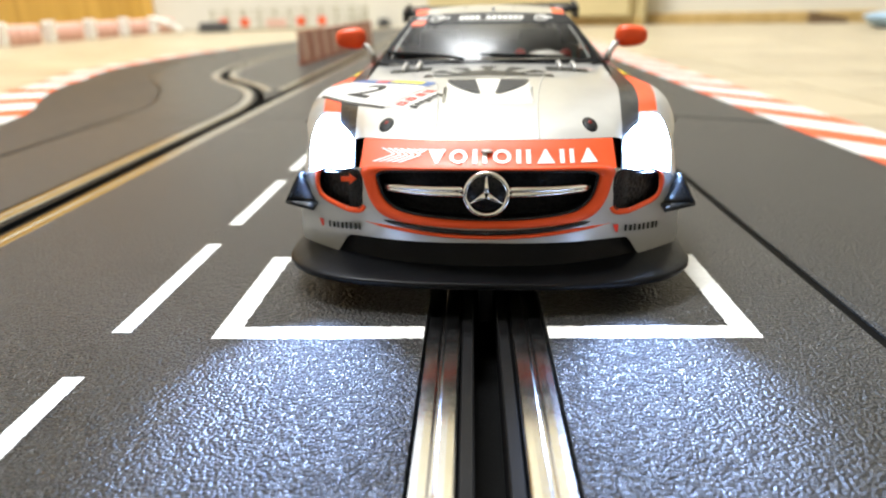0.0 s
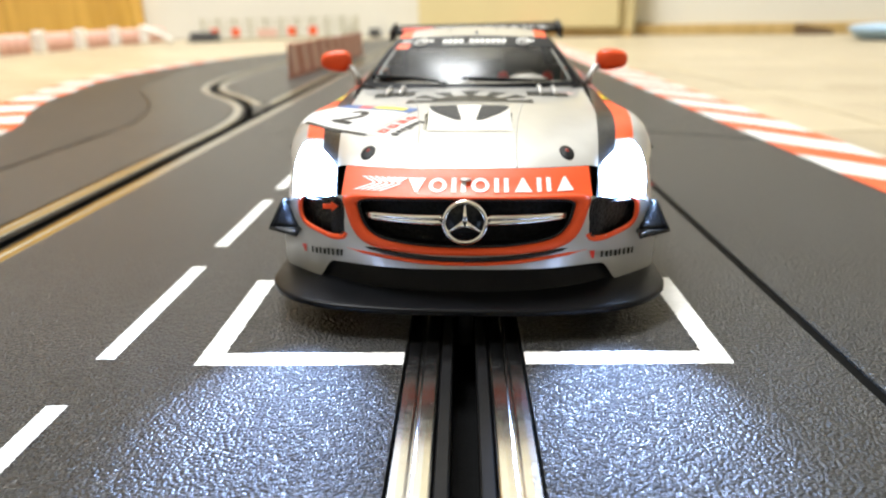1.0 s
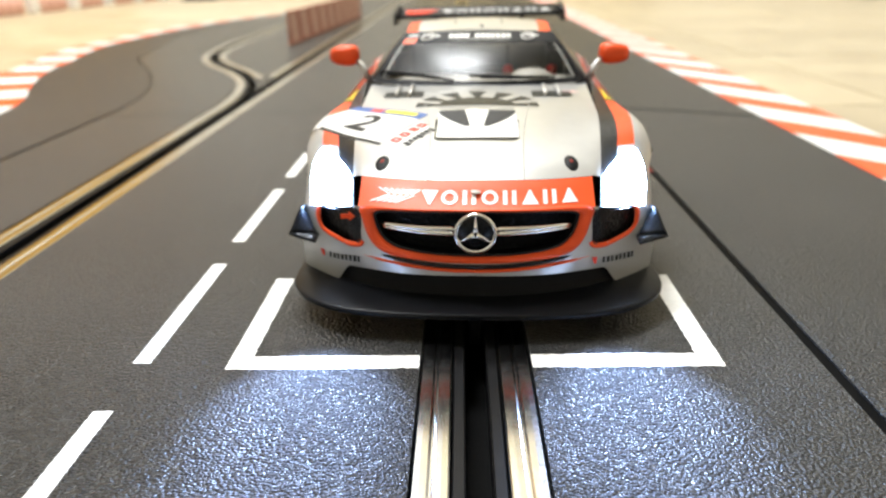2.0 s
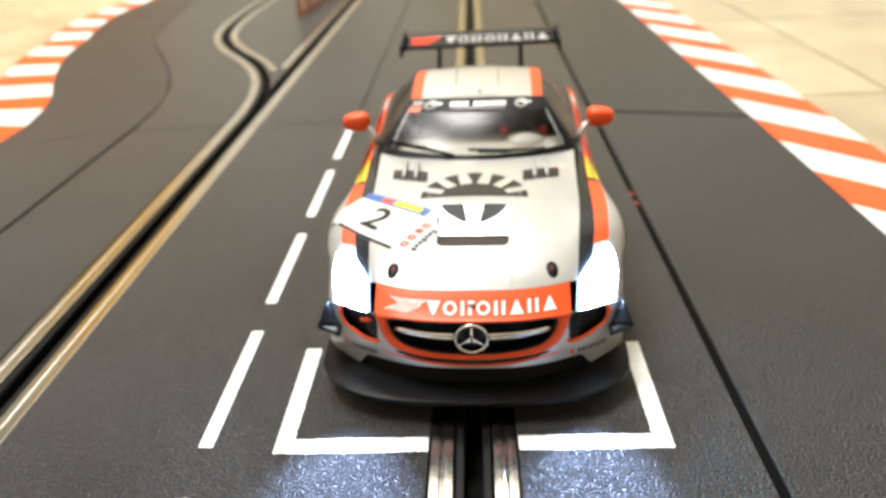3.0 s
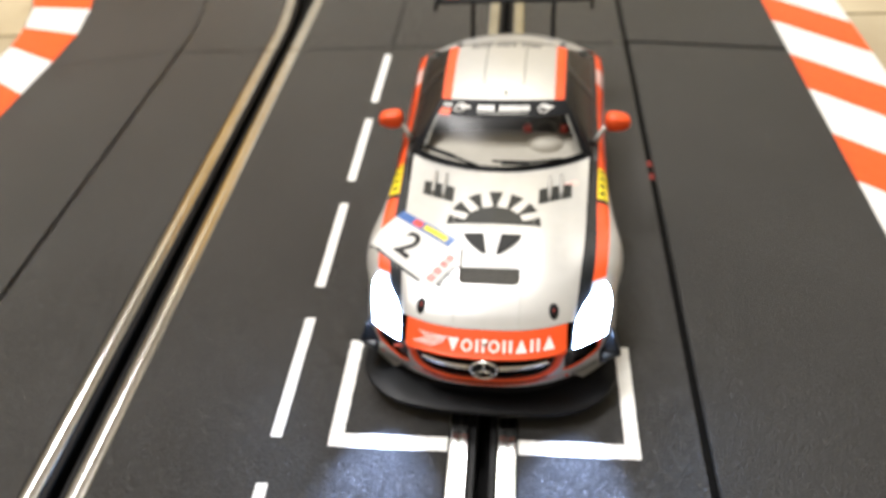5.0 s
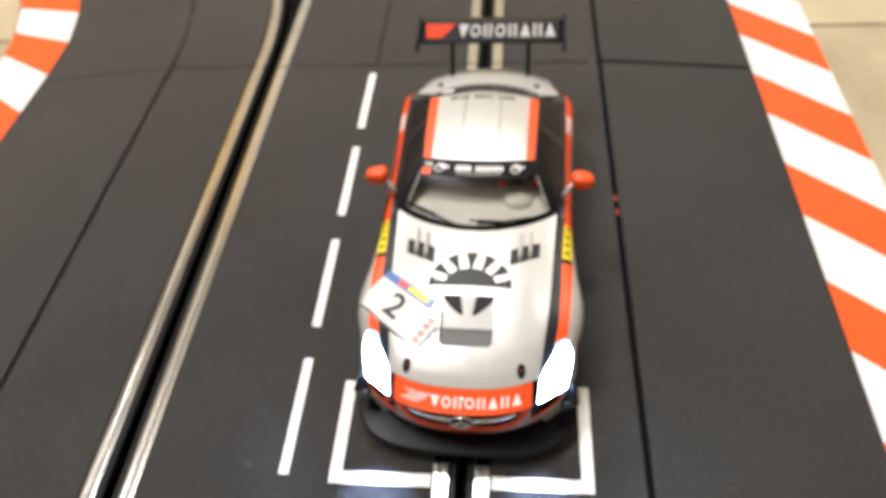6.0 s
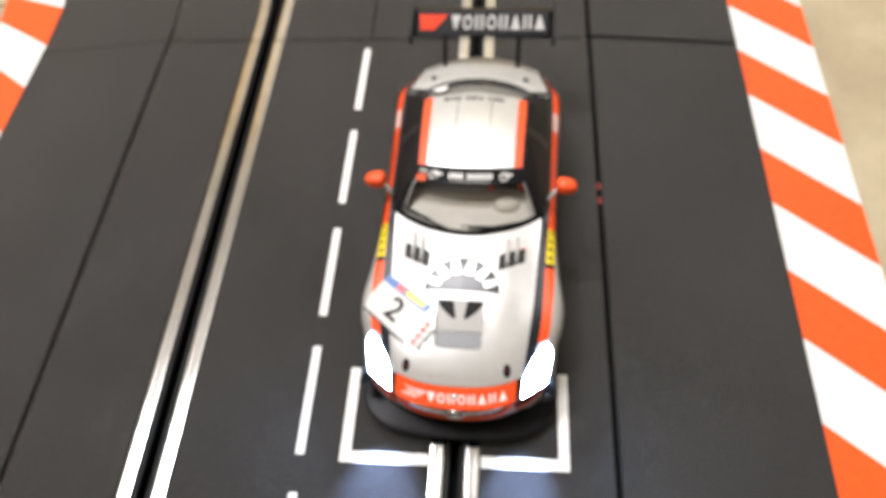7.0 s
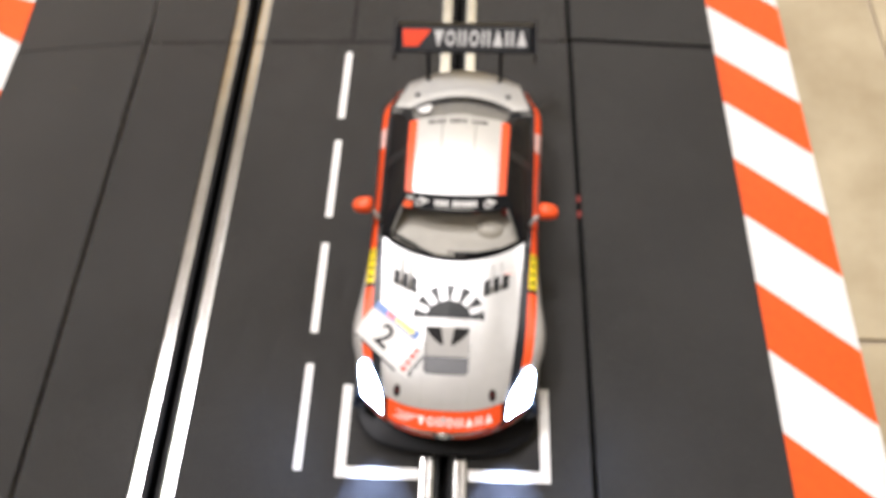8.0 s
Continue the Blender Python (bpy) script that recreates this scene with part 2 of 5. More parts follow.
def thing(name, label, category, at=None, group="", kind=""):
    ob = new(name)
    ob.empty_display_size = 0.01
    if at is not None:
        ob.matrix_world = at
    return tagged(ob, label, category, group, kind)


def grid(f, nu, nv, bm=None, thick=0.0, down=(0, 0, -1)):
    """A sheet of nu x nv faces through f(a, b), a and b from 0 to 1; with a back face when thick."""
    bm = bm or bmesh.new()
    top = [[bm.verts.new(f(i / nu, j / nv)) for j in range(nv + 1)] for i in range(nu + 1)]
    for i in range(nu):
        for j in range(nv):
            bm.faces.new((top[i][j], top[i + 1][j], top[i + 1][j + 1], top[i][j + 1]))
    if thick:
        off = Vector(down) * thick
        low = [[bm.verts.new(v.co + off) for v in row] for row in top]
        for i in range(nu):
            for j in range(nv):
                bm.faces.new((low[i][j], low[i][j + 1], low[i + 1][j + 1], low[i + 1][j]))
        for i in range(nu):
            bm.faces.new((top[i][0], low[i][0], low[i + 1][0], top[i + 1][0]))
            bm.faces.new((top[i][nv], top[i + 1][nv], low[i + 1][nv], low[i][nv]))
        for j in range(nv):
            bm.faces.new((top[0][j], top[0][j + 1], low[0][j + 1], low[0][j]))
            bm.faces.new((top[nu][j], low[nu][j], low[nu][j + 1], top[nu][j + 1]))
    return bm


def box(x0, x1, y0, y1, z0, z1, bevel=0.0, bm=None, segs=2):
    own = bmesh.new()
    bmesh.ops.create_cube(own, size=1.0)
    for v in own.verts:
        v.co = ((x0 + x1) / 2 + v.co.x * (x1 - x0), (y0 + y1) / 2 + v.co.y * (y1 - y0), (z0 + z1) / 2 + v.co.z * (z1 - z0))
    if bevel:
        bmesh.ops.bevel(own, geom=own.edges[:], offset=bevel, segments=segs, affect="EDGES", profile=0.5)
    return joined(bm, own)


def joined(bm, own):
    if bm is None:
        return own
    me = bpy.data.meshes.new("temp")
    own.to_mesh(me)
    own.free()
    bm.from_mesh(me)
    bpy.data.meshes.remove(me)
    return bm


def tube(points, radius, sides=8, bm=None, closed=False, flat=1.0):
    """A tube along points; radius may be a list, flat squeezes it in z."""
    bm = bm or bmesh.new()
    pts = [Vector(p) for p in points]
    n = len(pts)
    rings = []
    for i, p in enumerate(pts):
        a, b = pts[(i - 1) % n] if closed or i else p, pts[(i + 1) % n] if closed or i < n - 1 else p
        d = (b - a).normalized()
        side = d.cross(Vector((0, 0, 1)))
        side = side.normalized() if side.length > 1e-4 else Vector((1, 0, 0))
        up = side.cross(d).normalized()
        r = radius[i] if isinstance(radius, (list, tuple)) else radius
        rings.append([bm.verts.new(p + side * r * math.cos(2 * math.pi * k / sides) + up * r * flat * math.sin(2 * math.pi * k / sides)) for k in range(sides)])
    for i in range(n if closed else n - 1):
        r0, r1 = rings[i], rings[(i + 1) % n]
        for k in range(sides):
            bm.faces.new((r0[k], r0[(k + 1) % sides], r1[(k + 1) % sides], r1[k]))
    if not closed:
        bm.faces.new(rings[0][::-1])
        bm.faces.new(rings[-1])
    return bm


def lathe(profile, axis, centre, sides=28, bm=None):
    """Turns (r, h) round an axis through centre."""
    bm = bm or bmesh.new()
    rings = []
    for r, h in profile:
        ring = []
        for k in range(sides):
            a = 2 * math.pi * k / sides
            p = {"x": (h, r * math.cos(a), r * math.sin(a)), "y": (r * math.cos(a), h, r * math.sin(a)), "z": (r * math.cos(a), r * math.sin(a), h)}[axis]
            ring.append(bm.verts.new(Vector(centre) + Vector(p)))
        rings.append(ring)
    for r0, r1 in zip(rings, rings[1:]):
        for k in range(sides):
            bm.faces.new((r0[k], r0[(k + 1) % sides], r1[(k + 1) % sides], r1[k]))
    bm.faces.new(rings[0])
    bm.faces.new(rings[-1][::-1])
    bmesh.ops.recalc_face_normals(bm, faces=bm.faces[:])
    return bm


def prism(outline, y0, y1, bm=None):
    """An outline in x, z pulled from y0 to y1."""
    bm = bm or bmesh.new()
    a, b = [bm.verts.new((x, y0, z)) for x, z in outline], [bm.verts.new((x, y1, z)) for x, z in outline]
    bm.faces.new(a)
    bm.faces.new(b[::-1])
    for i in range(len(a)):
        j = (i + 1) % len(a)
        bm.faces.new((a[j], a[i], b[i], b[j]))
    bmesh.ops.recalc_face_normals(bm, faces=bm.faces[:])
    return bm


# ---- the room ----
FLOOR_Z = -9.0
TURN_ROOM = -18.26
ROOM = pose(0, 1.56, FLOOR_Z * MM, 0, 0, TURN_ROOM)


def room_piece(name, bm, mat, label, category="", kind="structure"):
    ob = part(name, bm, mat)
    ob.matrix_world = ROOM
    return tagged(ob, label, category, kind=kind)


room_piece("wall_north", box(-2700, 2500, 0, 120, 0, 2500), WALL, "cream painted plaster wall behind the track")
room_piece("wall_south", box(-2700, 2500, -4320, -4200, 0, 2500), WALL, "cream painted plaster wall closing the room")
room_piece("wall_west", box(-2820, -2700, -4320, 120, 0, 2500), WALL, "cream painted plaster wall closing the room")
room_piece("wall_east", box(2500, 2620, -4320, 120, 0, 2500), WALL, "cream painted plaster wall closing the room")
room_piece("ceiling", box(-2820, 2620, -4320, 120, 2502, 2600), CEILING, "white painted ceiling")
room_piece("baseboard", box(376, 2490, -13, -1, 0, 21, 2.0), BASEBOARD, "low light-brown wooden baseboard along the wall")

door = thing("door_1", "closed golden-brown wooden door in the cream wall", "door", ROOM, kind="structure")
part("door_leaf", box(-1690, -935, -42, -4, 6, 2030, 3.0), DOOR_WOOD, door)
for x0, x1 in ((-1755, -1693), (-932, -872)):
    part("door_jamb", box(x0, x1, -56, -3, 0, 2090, 4.0), DOOR_WOOD, door)
part("door_head", box(-1755, -872, -58, -3, 2034, 2096, 4.0), DOOR_WOOD, door)

cabinet = thing("cupboard", "tall plain beige lacquered cupboard standing against the wall", "cupboard", ROOM)
part("carcass", box(-82, 374, -60, -4, 0, 2000, 3.0), BEIGE, cabinet)
part("cupboard_door", box(-70, 348, -82, -62, 18, 1990, 3.0), BEIGE, cabinet)
part("plinth", box(-80, 372, -66, -61, 0, 14, 1.0), BASEBOARD, cabinet)

def ceiling_fitting(at, hx, hy, label):
    lamp = thing("ceiling_lamp", label, "ceiling lamp", pose(*at))
    part("lamp_base", box(-hx, hx, -hy, hy, -20, 100 - (at[2] - 2.40) * 1000 - 9, 8.0), BARRIER_WHITE, lamp)
    part("diffuser", box(-hx + 15, hx - 15, -hy + 15, hy - 15, -60, -21, 12.0), DIFFUSER, lamp, "opal glowing diffuser")


ceiling_fitting(LAMP_AT, 320, 320, "square white ceiling lamp with a glowing diffuser, switched on")
ceiling_fitting(TUBE_AT, 305, 172, "wide white panel lamp on the ceiling, switched on")

floor = part("floor", box(-4300, 3300, -3900, 2900, FLOOR_Z - 60, FLOOR_Z - 2.0), GROUT)
tagged(floor, "cream stone-tiled floor with thin grey joints", "floor", kind="structure")

# ---- the slot track ----
PITCH = 98.2
EDGE_R = 49.2
JOINT_Y = 193.0
seam_x = pchip([(-400, -145.3), (190, -145.3), (217, -146.6), (240, -150), (265, -157), (308, -174), (360, -201), (394, -217), (475, -233), (560, -246), (660, -245), (780, -233), (890, -197), (980, -163), (1060, -147), (1500, -147)])
kerb_x = pchip([(-400, -213), (205, -213), (232, -215), (250, -219.5), (277, -229), (304, -243), (362, -268), (402, -281), (440, -288), (475, -299), (560, -314), (660, -313), (780, -300), (890, -262), (980, -228), (1060, -213), (1500, -213)])
fork_x = pchip([(-400, -98.2), (205, -98.2), (235, -100.2), (262, -105), (290, -114), (318, -128), (348, -147), (375, -160.5), (402, -169), (440, -174.5), (500, -177), (640, -177), (800, -168), (900, -150), (980, -128), (1060, -103), (1100, -98.5), (1500, -98.5)])


def main_x(y):
    return -PITCH


def car_x(y):
    return 0.0


def run(path, y0, y1, profile, step=6.0, bm=None):
    """Sweeps a cross profile (offset, z) along a slot path."""
    bm = bm or bmesh.new()
    n = 1 if path in (main_x, car_x) else max(2, int((y1 - y0) / step))
    rows = []
    for i in range(n + 1):
        y = y0 + (y1 - y0) * i / n
        dx = (path(y + 0.5) - path(y - 0.5))
        ln = math.hypot(dx, 1.0)
        rows.append([bm.verts.new((path(y) + o / ln, y - o * dx / ln, z)) for o, z in profile])
    for a, b in zip(rows, rows[1:]):
        for k in range(len(profile) - 1):
            bm.faces.new((a[k], a[k + 1], b[k + 1], b[k]))
    return bm


RAIL = [(3.4, -3.0), (3.4, -0.5), (3.48, -0.3), (3.66, -0.16), (4.4, -0.11), (5.2, -0.14), (5.42, -0.22), (5.52, -0.3), (5.78, -0.3), (5.88, -0.22), (6.1, -0.14), (6.9, -0.11), (7.62, -0.16), (7.8, -0.3), (7.88, -0.5), (7.88, -3.0)]
LIP = [(1.6, -6.5), (1.6, -0.75), (1.8, -0.55), (3.0, -0.55), (3.2, -0.75), (3.2, -3.0)]


def flip(profile):
    return [(-o, z) for o, z in profile[::-1]]


def plate(y0, y1, left, slots, step=6.0):
    """The moulded top of a track piece: strips between the slot channels, with their walls."""
    made = []
    n = int((y1 - y0) / step)
    ys = [y0 + (y1 - y0) * i / n for i in range(n + 1)]

    def bounds(y):
        cuts = [left(y)]
        for s in slots:
            dx = s(y + 0.5) - s(y - 0.5)
            w = 8.1 * math.hypot(dx, 1.0)
            cuts += [s(y) - w, s(y) + w]
        cuts.append(EDGE_R)
        for k in range(1, len(cuts) - 2):
            if cuts[k] > cuts[k + 1]:
                cuts[k] = cuts[k + 1] = (cuts[k] + cuts[k + 1]) / 2
        return cuts
    rows = [bounds(y) for y in ys]
    for k in range(0, len(rows[0]), 2):
        bm = bmesh.new()
        for i in range(n):
            (a0, a1), (b0, b1) = rows[i][k:k + 2], rows[i + 1][k:k + 2]
            if a1 - a0 < 0.05 and b1 - b0 < 0.05:
                continue
            q = [bm.verts.new(p) for p in ((a0, ys[i], 0), (a1, ys[i], 0), (b1, ys[i + 1], 0), (b0, ys[i + 1], 0))]
            bm.faces.new(q)
            for e0, e1, depth in ((q[3], q[0], -9.0 if k == 0 else -6.5), (q[1], q[2], -9.0 if k == len(rows[0]) - 2 else -6.5)):
                bm.faces.new((e1, e0, bm.verts.new((e0.co.x, e0.co.y, depth)), bm.verts.new((e1.co.x, e1.co.y, depth))))
        bmesh.ops.remove_doubles(bm, verts=bm.verts[:], dist=0.01)
        if bm.faces:
            made.append(bm)
    return made


def channel_bed(y0, y1, left):
    return grid(lambda a, b: (left(y0 + (y1 - y0) * b) + 2 + (EDGE_R - 2 - left(y0 + (y1 - y0) * b) - 2) * a, y0 + (y1 - y0) * b, -6.4), 1, max(1, int((y1 - y0) / 12)), thick=2.4)


def slot_parts(track, path, y0, y1, sides="LR", lips="LR", start=None):
    for s in "LR":
        prof_r, prof_l = (flip(RAIL), flip(LIP)) if s == "L" else (RAIL, LIP)
        ya = (start or {}).get(s, y0)
        if s in sides:
            part("rail", run(path, ya, y1, prof_r), STEEL, track, "bright steel contact rail")
        if s in lips:
            part("slot_lip", run(path, max(y0, ya - 14), y1, prof_l), SLOT_LIP, track, "black slot edge")


def track_piece(y0, y1, forked, label):
    track = thing("track_section", label, "slot track", group="slot track sections")
    left = seam_x
    a, b = y0 + 0.4, y1 - 0.4
    for bm in plate(a, b, left, [fork_x, main_x, car_x] if forked else [main_x, car_x]):
        part("plate_strip", bm, TRACK, track)
    part("slot_bed", channel_bed(a, b, left), SLOT, track, "black slot bottom")
    slot_parts(track, car_x, a, b)
    if forked == "begin":
        slot_parts(track, fork_x, a, b, start={"R": 286})
        slot_parts(track, main_x, a, b, start={"L": 294})
        part("frog_plate", grid(lambda u, w: (fork_x(248 + 52 * w) + 2.2 + max(0.0, main_x(0) - fork_x(248 + 52 * w) - 4.4) * u, 248 + 52 * w, -0.5), 2, 26), TRACK, track, "plastic wedge between the slots")
    elif forked:
        slot_parts(track, fork_x, a, b)
        slot_parts(track, main_x, a, b)
    else:
        slot_parts(track, main_x, a, b)
    if y0 > 100:
        # the moulded line is not cut in: a black strip paints its shade
        part("groove_shade", box(-49.2, -48.5, a + 1, b - 1, -0.3, 0.06), SLOT, track, "fine black strip for the shade of a moulded line")
    return track


start_piece = track_piece(JOINT_Y - 345, JOINT_Y, "", "dark grey plastic slot track with white grid markings and steel rails")
track_piece(JOINT_Y - 690, JOINT_Y - 345, "", "dark grey plastic straight slot track with steel rails")
track_piece(JOINT_Y, JOINT_Y + 345, "begin", "dark grey plastic slot track with a branching slot")
track_piece(JOINT_Y + 345, JOINT_Y + 690, "on", "dark grey plastic slot track with a third slot")
track_piece(JOINT_Y + 690, JOINT_Y + 1035, "", "dark grey plastic straight slot track with steel rails")


def ragged_bar(x0, x1, y0, y1):
    """A printed bar whose long edges wander a little over the grain."""
    nx, ny = max(1, int((x1 - x0) / 0.4)), max(1, int((y1 - y0) / 0.4))

    def f(a, b):
        x, y = x0 + (x1 - x0) * a, y0 + (y1 - y0) * b
        w = 0.22 if 0 < a < 1 or 0 < b < 1 else 0.0
        edge_x, edge_y = (a in (0, 1)), (b in (0, 1))
        return (x + (noise.noise((x * 1.1, y * 2.1, 3.1)) * w if edge_x else 0), y + (noise.noise((x * 2.1, y * 1.1, 8.4)) * w if edge_y else 0), 0.05)
    return grid(f, nx, ny)


for k in range(-3, 4):
    y = 1.9 + 49.2 * k
    part("dash", ragged_bar(-50.9, -48.2, y, y + 37.2), LINE_WHITE, start_piece, "white painted dash")
for x0, x1, y0, y1 in ((-36.5, -8.2, 0.0, 3.6), (8.2, 35.6, 0.0, 3.6), (-36.5, -33.2, 3.65, 31.6), (32.3, 35.6, 3.65, 31.6)):
    part("grid_line", ragged_bar(x0, x1, y0, y1), LINE_WHITE, start_piece, "white painted grid line")
for y in (101.5, 108.5):
    part("clip", box(49.4, 51.0, y, y + 3.0, -4.0, -0.4, 0.2), CLIP_RED, start_piece, "red plastic joining clip")

# ---- borders with kerbs ----
BORDER_X = [(51.3, -8.8), (51.3, -0.3), (52.0, -0.1), (60, -0.55), (115.8, -4.85), (148.8, -7.3), (149.7, -7.6), (149.7, -9.0)]


def right_border(y0, y1):
    ob = thing("track_border", "dark grey plastic track border with red and white kerb", "track border", group="track borders")
    bm = bmesh.new()
    a, b = [[bm.verts.new((x, y, z)) for x, z in BORDER_X] for y in (y0 + 1.0, y1 - 1.0)]
    for k in range(len(a) - 1):
        bm.faces.new((a[k], a[k + 1], b[k + 1], b[k]))
    for row in (a, b[::-1]):
        bm.faces.new(row)
    part("panel", bm, BORDER, ob)
    # black strip in the open gap, its colour stands for the shade there
    part("gap_shade", box(49.3, 51.2, y0 + 0.5, y1 - 0.5, -9, -0.55), SLOT, ob, "black strip for the shade in the gap")
    # added black sheet just under the panel tops: the joint's shade as colour
    bm = bmesh.new()
    a, b = [[bm.verts.new((x, y, max(z - 0.6, -8.95))) for x, z in BORDER_X[1:-1]] for y in (y1 - 0.98, y1 + 0.98)]
    for k in range(len(a) - 1):
        bm.faces.new((a[k], a[k + 1], b[k + 1], b[k]))
    part("joint_shade", bm, SLOT, ob, "black strip for the shade in the joint")
    return ob


def stripe(inner, outer, high=-6.05, drop=2.1):
    """A kerb stripe between two pairs of points, inner edge and outer edge."""
    def f(a, b):
        i, o = [inner[0][k] + (inner[1][k] - inner[0][k]) * b for k in (0, 1)], [outer[0][k] + (outer[1][k] - outer[0][k]) * b for k in (0, 1)]
        return (i[0] + (o[0] - i[0]) * a, i[1] + (o[1] - i[1]) * a, high - drop * a)
    return grid(f, 2, 2, thick=0.12)


borders = []
for k in range(-1, 4):
    y0 = 193.6 - 345 + 345 * k
    borders.append((y0, right_border(y0, y0 + 345)))
shared = {}
for k in range(-9, 26):
    y = 106.0 + 56.5 * k
    home = [ob for y0, ob in borders if y0 <= y]
    if not home or y > 1500:
        continue
    for name, lo, hi, mat in (("red_stripe", y, y + 27.0, KERB_RED), ("white_stripe", y + 27.0, y + 56.5, KERB_WHITE)):
        if name not in shared:
            ob = part("kerb_stripe", stripe(((115.8, 0), (115.8, hi - lo)), ((149.5, -26), (149.5, hi - lo - 26)), -4.7, 2.45), mat, home[-1])
            shared[name] = ob.data
        else:
            ob = new("kerb_stripe", shared[name])
            ob.parent = home[-1]
        ob.location = (0, lo * MM, 0)


def left_border(y0, y1):
    ob = thing("track_border", "dark grey plastic track border with red and white kerb", "track border", group="track borders")

    def f(a, b):
        y = y0 + 0.2 + (y1 - y0 - 0.4) * b
        x0, x1 = seam_x(y) - (1.6 - 0.8 * min(max((y - 188) / 25, 0), 1)), kerb_x(y)
        dx = kerb_x(y + 1) - kerb_x(y - 1)
        if a < 0.6:
            t = a / 0.6
            return (x0 + (x1 - x0) * t, y, 0.02 - 6.2 * t ** 1.15)
        t = (a - 0.6) / 0.4
        ln = math.hypot(dx / 2, 1)
        return (x1 - 34 * t / ln, y + 34 * t * dx / 2 / ln, -6.2 - 2.2 * t)
    part("panel", grid(f, 5, max(4, int((y1 - y0) / 8)), thick=0.6), BORDER, ob)
    # black sheet low in the seam, drawing the gap's shade
    part("gap_shade", run(seam_x, y0 + 0.5, y1 - 0.5, [(-2.6, -5.0), (0.4, -5.0)]), SLOT, ob, "black strip for the shade in the gap")
    return ob


lefts = []
for k in range(-1, 4):
    y0 = 193.0 - 345 + 345 * k
    lefts.append((y0, left_border(y0, y0 + 345)))
at = -300.0
arc = [(0.0, at)]
while at < 1560:
    at += 2.0
    arc.append((arc[-1][0] + math.hypot(2.0, kerb_x(at) - kerb_x(at - 2.0)), at))
arc_y = pchip([(s - 498.0, y) for s, y in arc[::6]])  # zero at y = 198, where a red stripe begins


def kerb_pair(s):
    y = arc_y(s)
    inner = (kerb_x(y), y)
    y2 = arc_y(s + 23.0)
    dx = (kerb_x(y2 + 1) - kerb_x(y2 - 1)) / 2
    ln = math.hypot(dx, 1)
    return inner, (kerb_x(y2) - 33 / ln, y2 + 33 * dx / ln)


for k in range(-9, 22):
    for lo, hi, mat in ((56.5 * k, 56.5 * k + 28.0, KERB_RED), (56.5 * k + 28.0, 56.5 * (k + 1), KERB_WHITE)):
        (i0, o0), (i1, o1) = kerb_pair(lo), kerb_pair(hi)
        if i1[1] > 1220:
            continue
        home = [ob for y0, ob in lefts if y0 <= i0[1]] or [lefts[0][1]]
        part("kerb_stripe", stripe((i0, i1), (o0, o1)), mat, home[-1])

# ---- things standing on and beyond the track ----


def pit_fence():
    ob = thing("pit_fence", "dark red plastic fence with pale bars on the track", "fence", pose(-0.129, 0.452, 0, 0, 0, -2.6))
    part("foot_rail", box(-1.6, 1.6, 0, 300, 0, 1.6, 0.3), FENCE_RED, ob)
    part("panel", box(-0.5, 0.5, 0, 300, 1.6, 22.4, 0.2), FENCE_RED, ob)
    for k in range(9):
        bm = box(-1.1, 1.1, 9 + 33 * k, 25 + 33 * k, 1.7, 22.6, 0.4)
        for v in bm.verts:
            v.co.y -= 0.35 * (v.co.z - 1.7)
        part("bar", bm, FENCE_PINK, ob, "pale leaning plastic bar")
    part("top_rail", box(-1.3, 1.3, 0, 300, 22.7, 24, 0.3), FENCE_RED, ob)


pit_fence()


def guard_barrier(m):
    ob = thing("guard_barrier", "white and faded red plastic crash barrier on the floor", "barrier", m, group="crash barriers")
    part("post", box(-9, 9, -9, 9, 0, 36, 3.0), BARRIER_WHITE, ob, "white plastic post")
    for k in range(4):
        part("drum", lathe([(9, 0), (11.5, 3), (11.5, 27), (8, 31), (3, 31.5)], "z", (0, 22 + 23.5 * k, 0), 14), BARRIER_RED, ob, "faded red stack", True)
    return ob


first_barrier = guard_barrier(pose(-0.735, 0.90, FLOOR_Z * MM, 0, 0, 2))
for k in range(1, 6):
    copy_thing(first_barrier, pose(-0.735 + 0.006 * k, 0.90 + 0.125 * k, FLOOR_Z * MM, 0, 0, 2))


def catch_fence():
    ob = thing("catch_fence", "olive net fence with small red boards behind the track", "fence", pose(-0.59, 1.575, FLOOR_Z * MM, 0, 0, 11))
    for k in range(11):
        part("post", tube([(35 * k, 0, 0), (35 * k, 0, 50)], 1.6, 6), NET_GREY, ob)
    part("foot_rail", box(-4, 354, -4, 4, 0, 4, 0.8), NET_GREY, ob)
    for z in (14, 24, 34, 44):
        part("wire", tube([(0, 0, z), (350, 0, z)], 0.8, 5), NET_GREY, ob)
    for x in (26, 72, 198, 246):
        part("board", box(x - 9, x + 9, -5, -2.2, 8, 27, 1.0), KERB_RED, ob, "small red board")
    part("board", box(120, 165, -4, -2.2, 6, 24, 1.0), FENCE_PINK, ob, "faded pink board")


catch_fence()

arch = thing("barrier_arch", "white curved plastic barrier end on the floor", "barrier", pose(-0.625, 1.40, FLOOR_Z * MM, 0, 0, 20))
part("hoop", tube([(62 * (k / 12 - 0.5), 0, 5 + 27 * math.sin(math.pi * (0.5 + k / 24))) for k in range(13)], 5.0, 10), BARRIER_WHITE, arch, smooth=True)
support = thing("track_support", "low grey plastic track support on the floor", "track support", pose(-0.60, 1.52, FLOOR_Z * MM, 0, 0, 10))
part("block", box(0, 62, -12, 12, 0, 21, 5.0), DARK_GREY, support)
part("foot", box(-6, 68, -16, 16, 0, 4, 1.0), DARK_GREY, support)
small = thing("track_support", "low grey plastic track support on the floor", "track support", pose(-0.215, 1.60, FLOOR_Z * MM, 0, 0, 10))
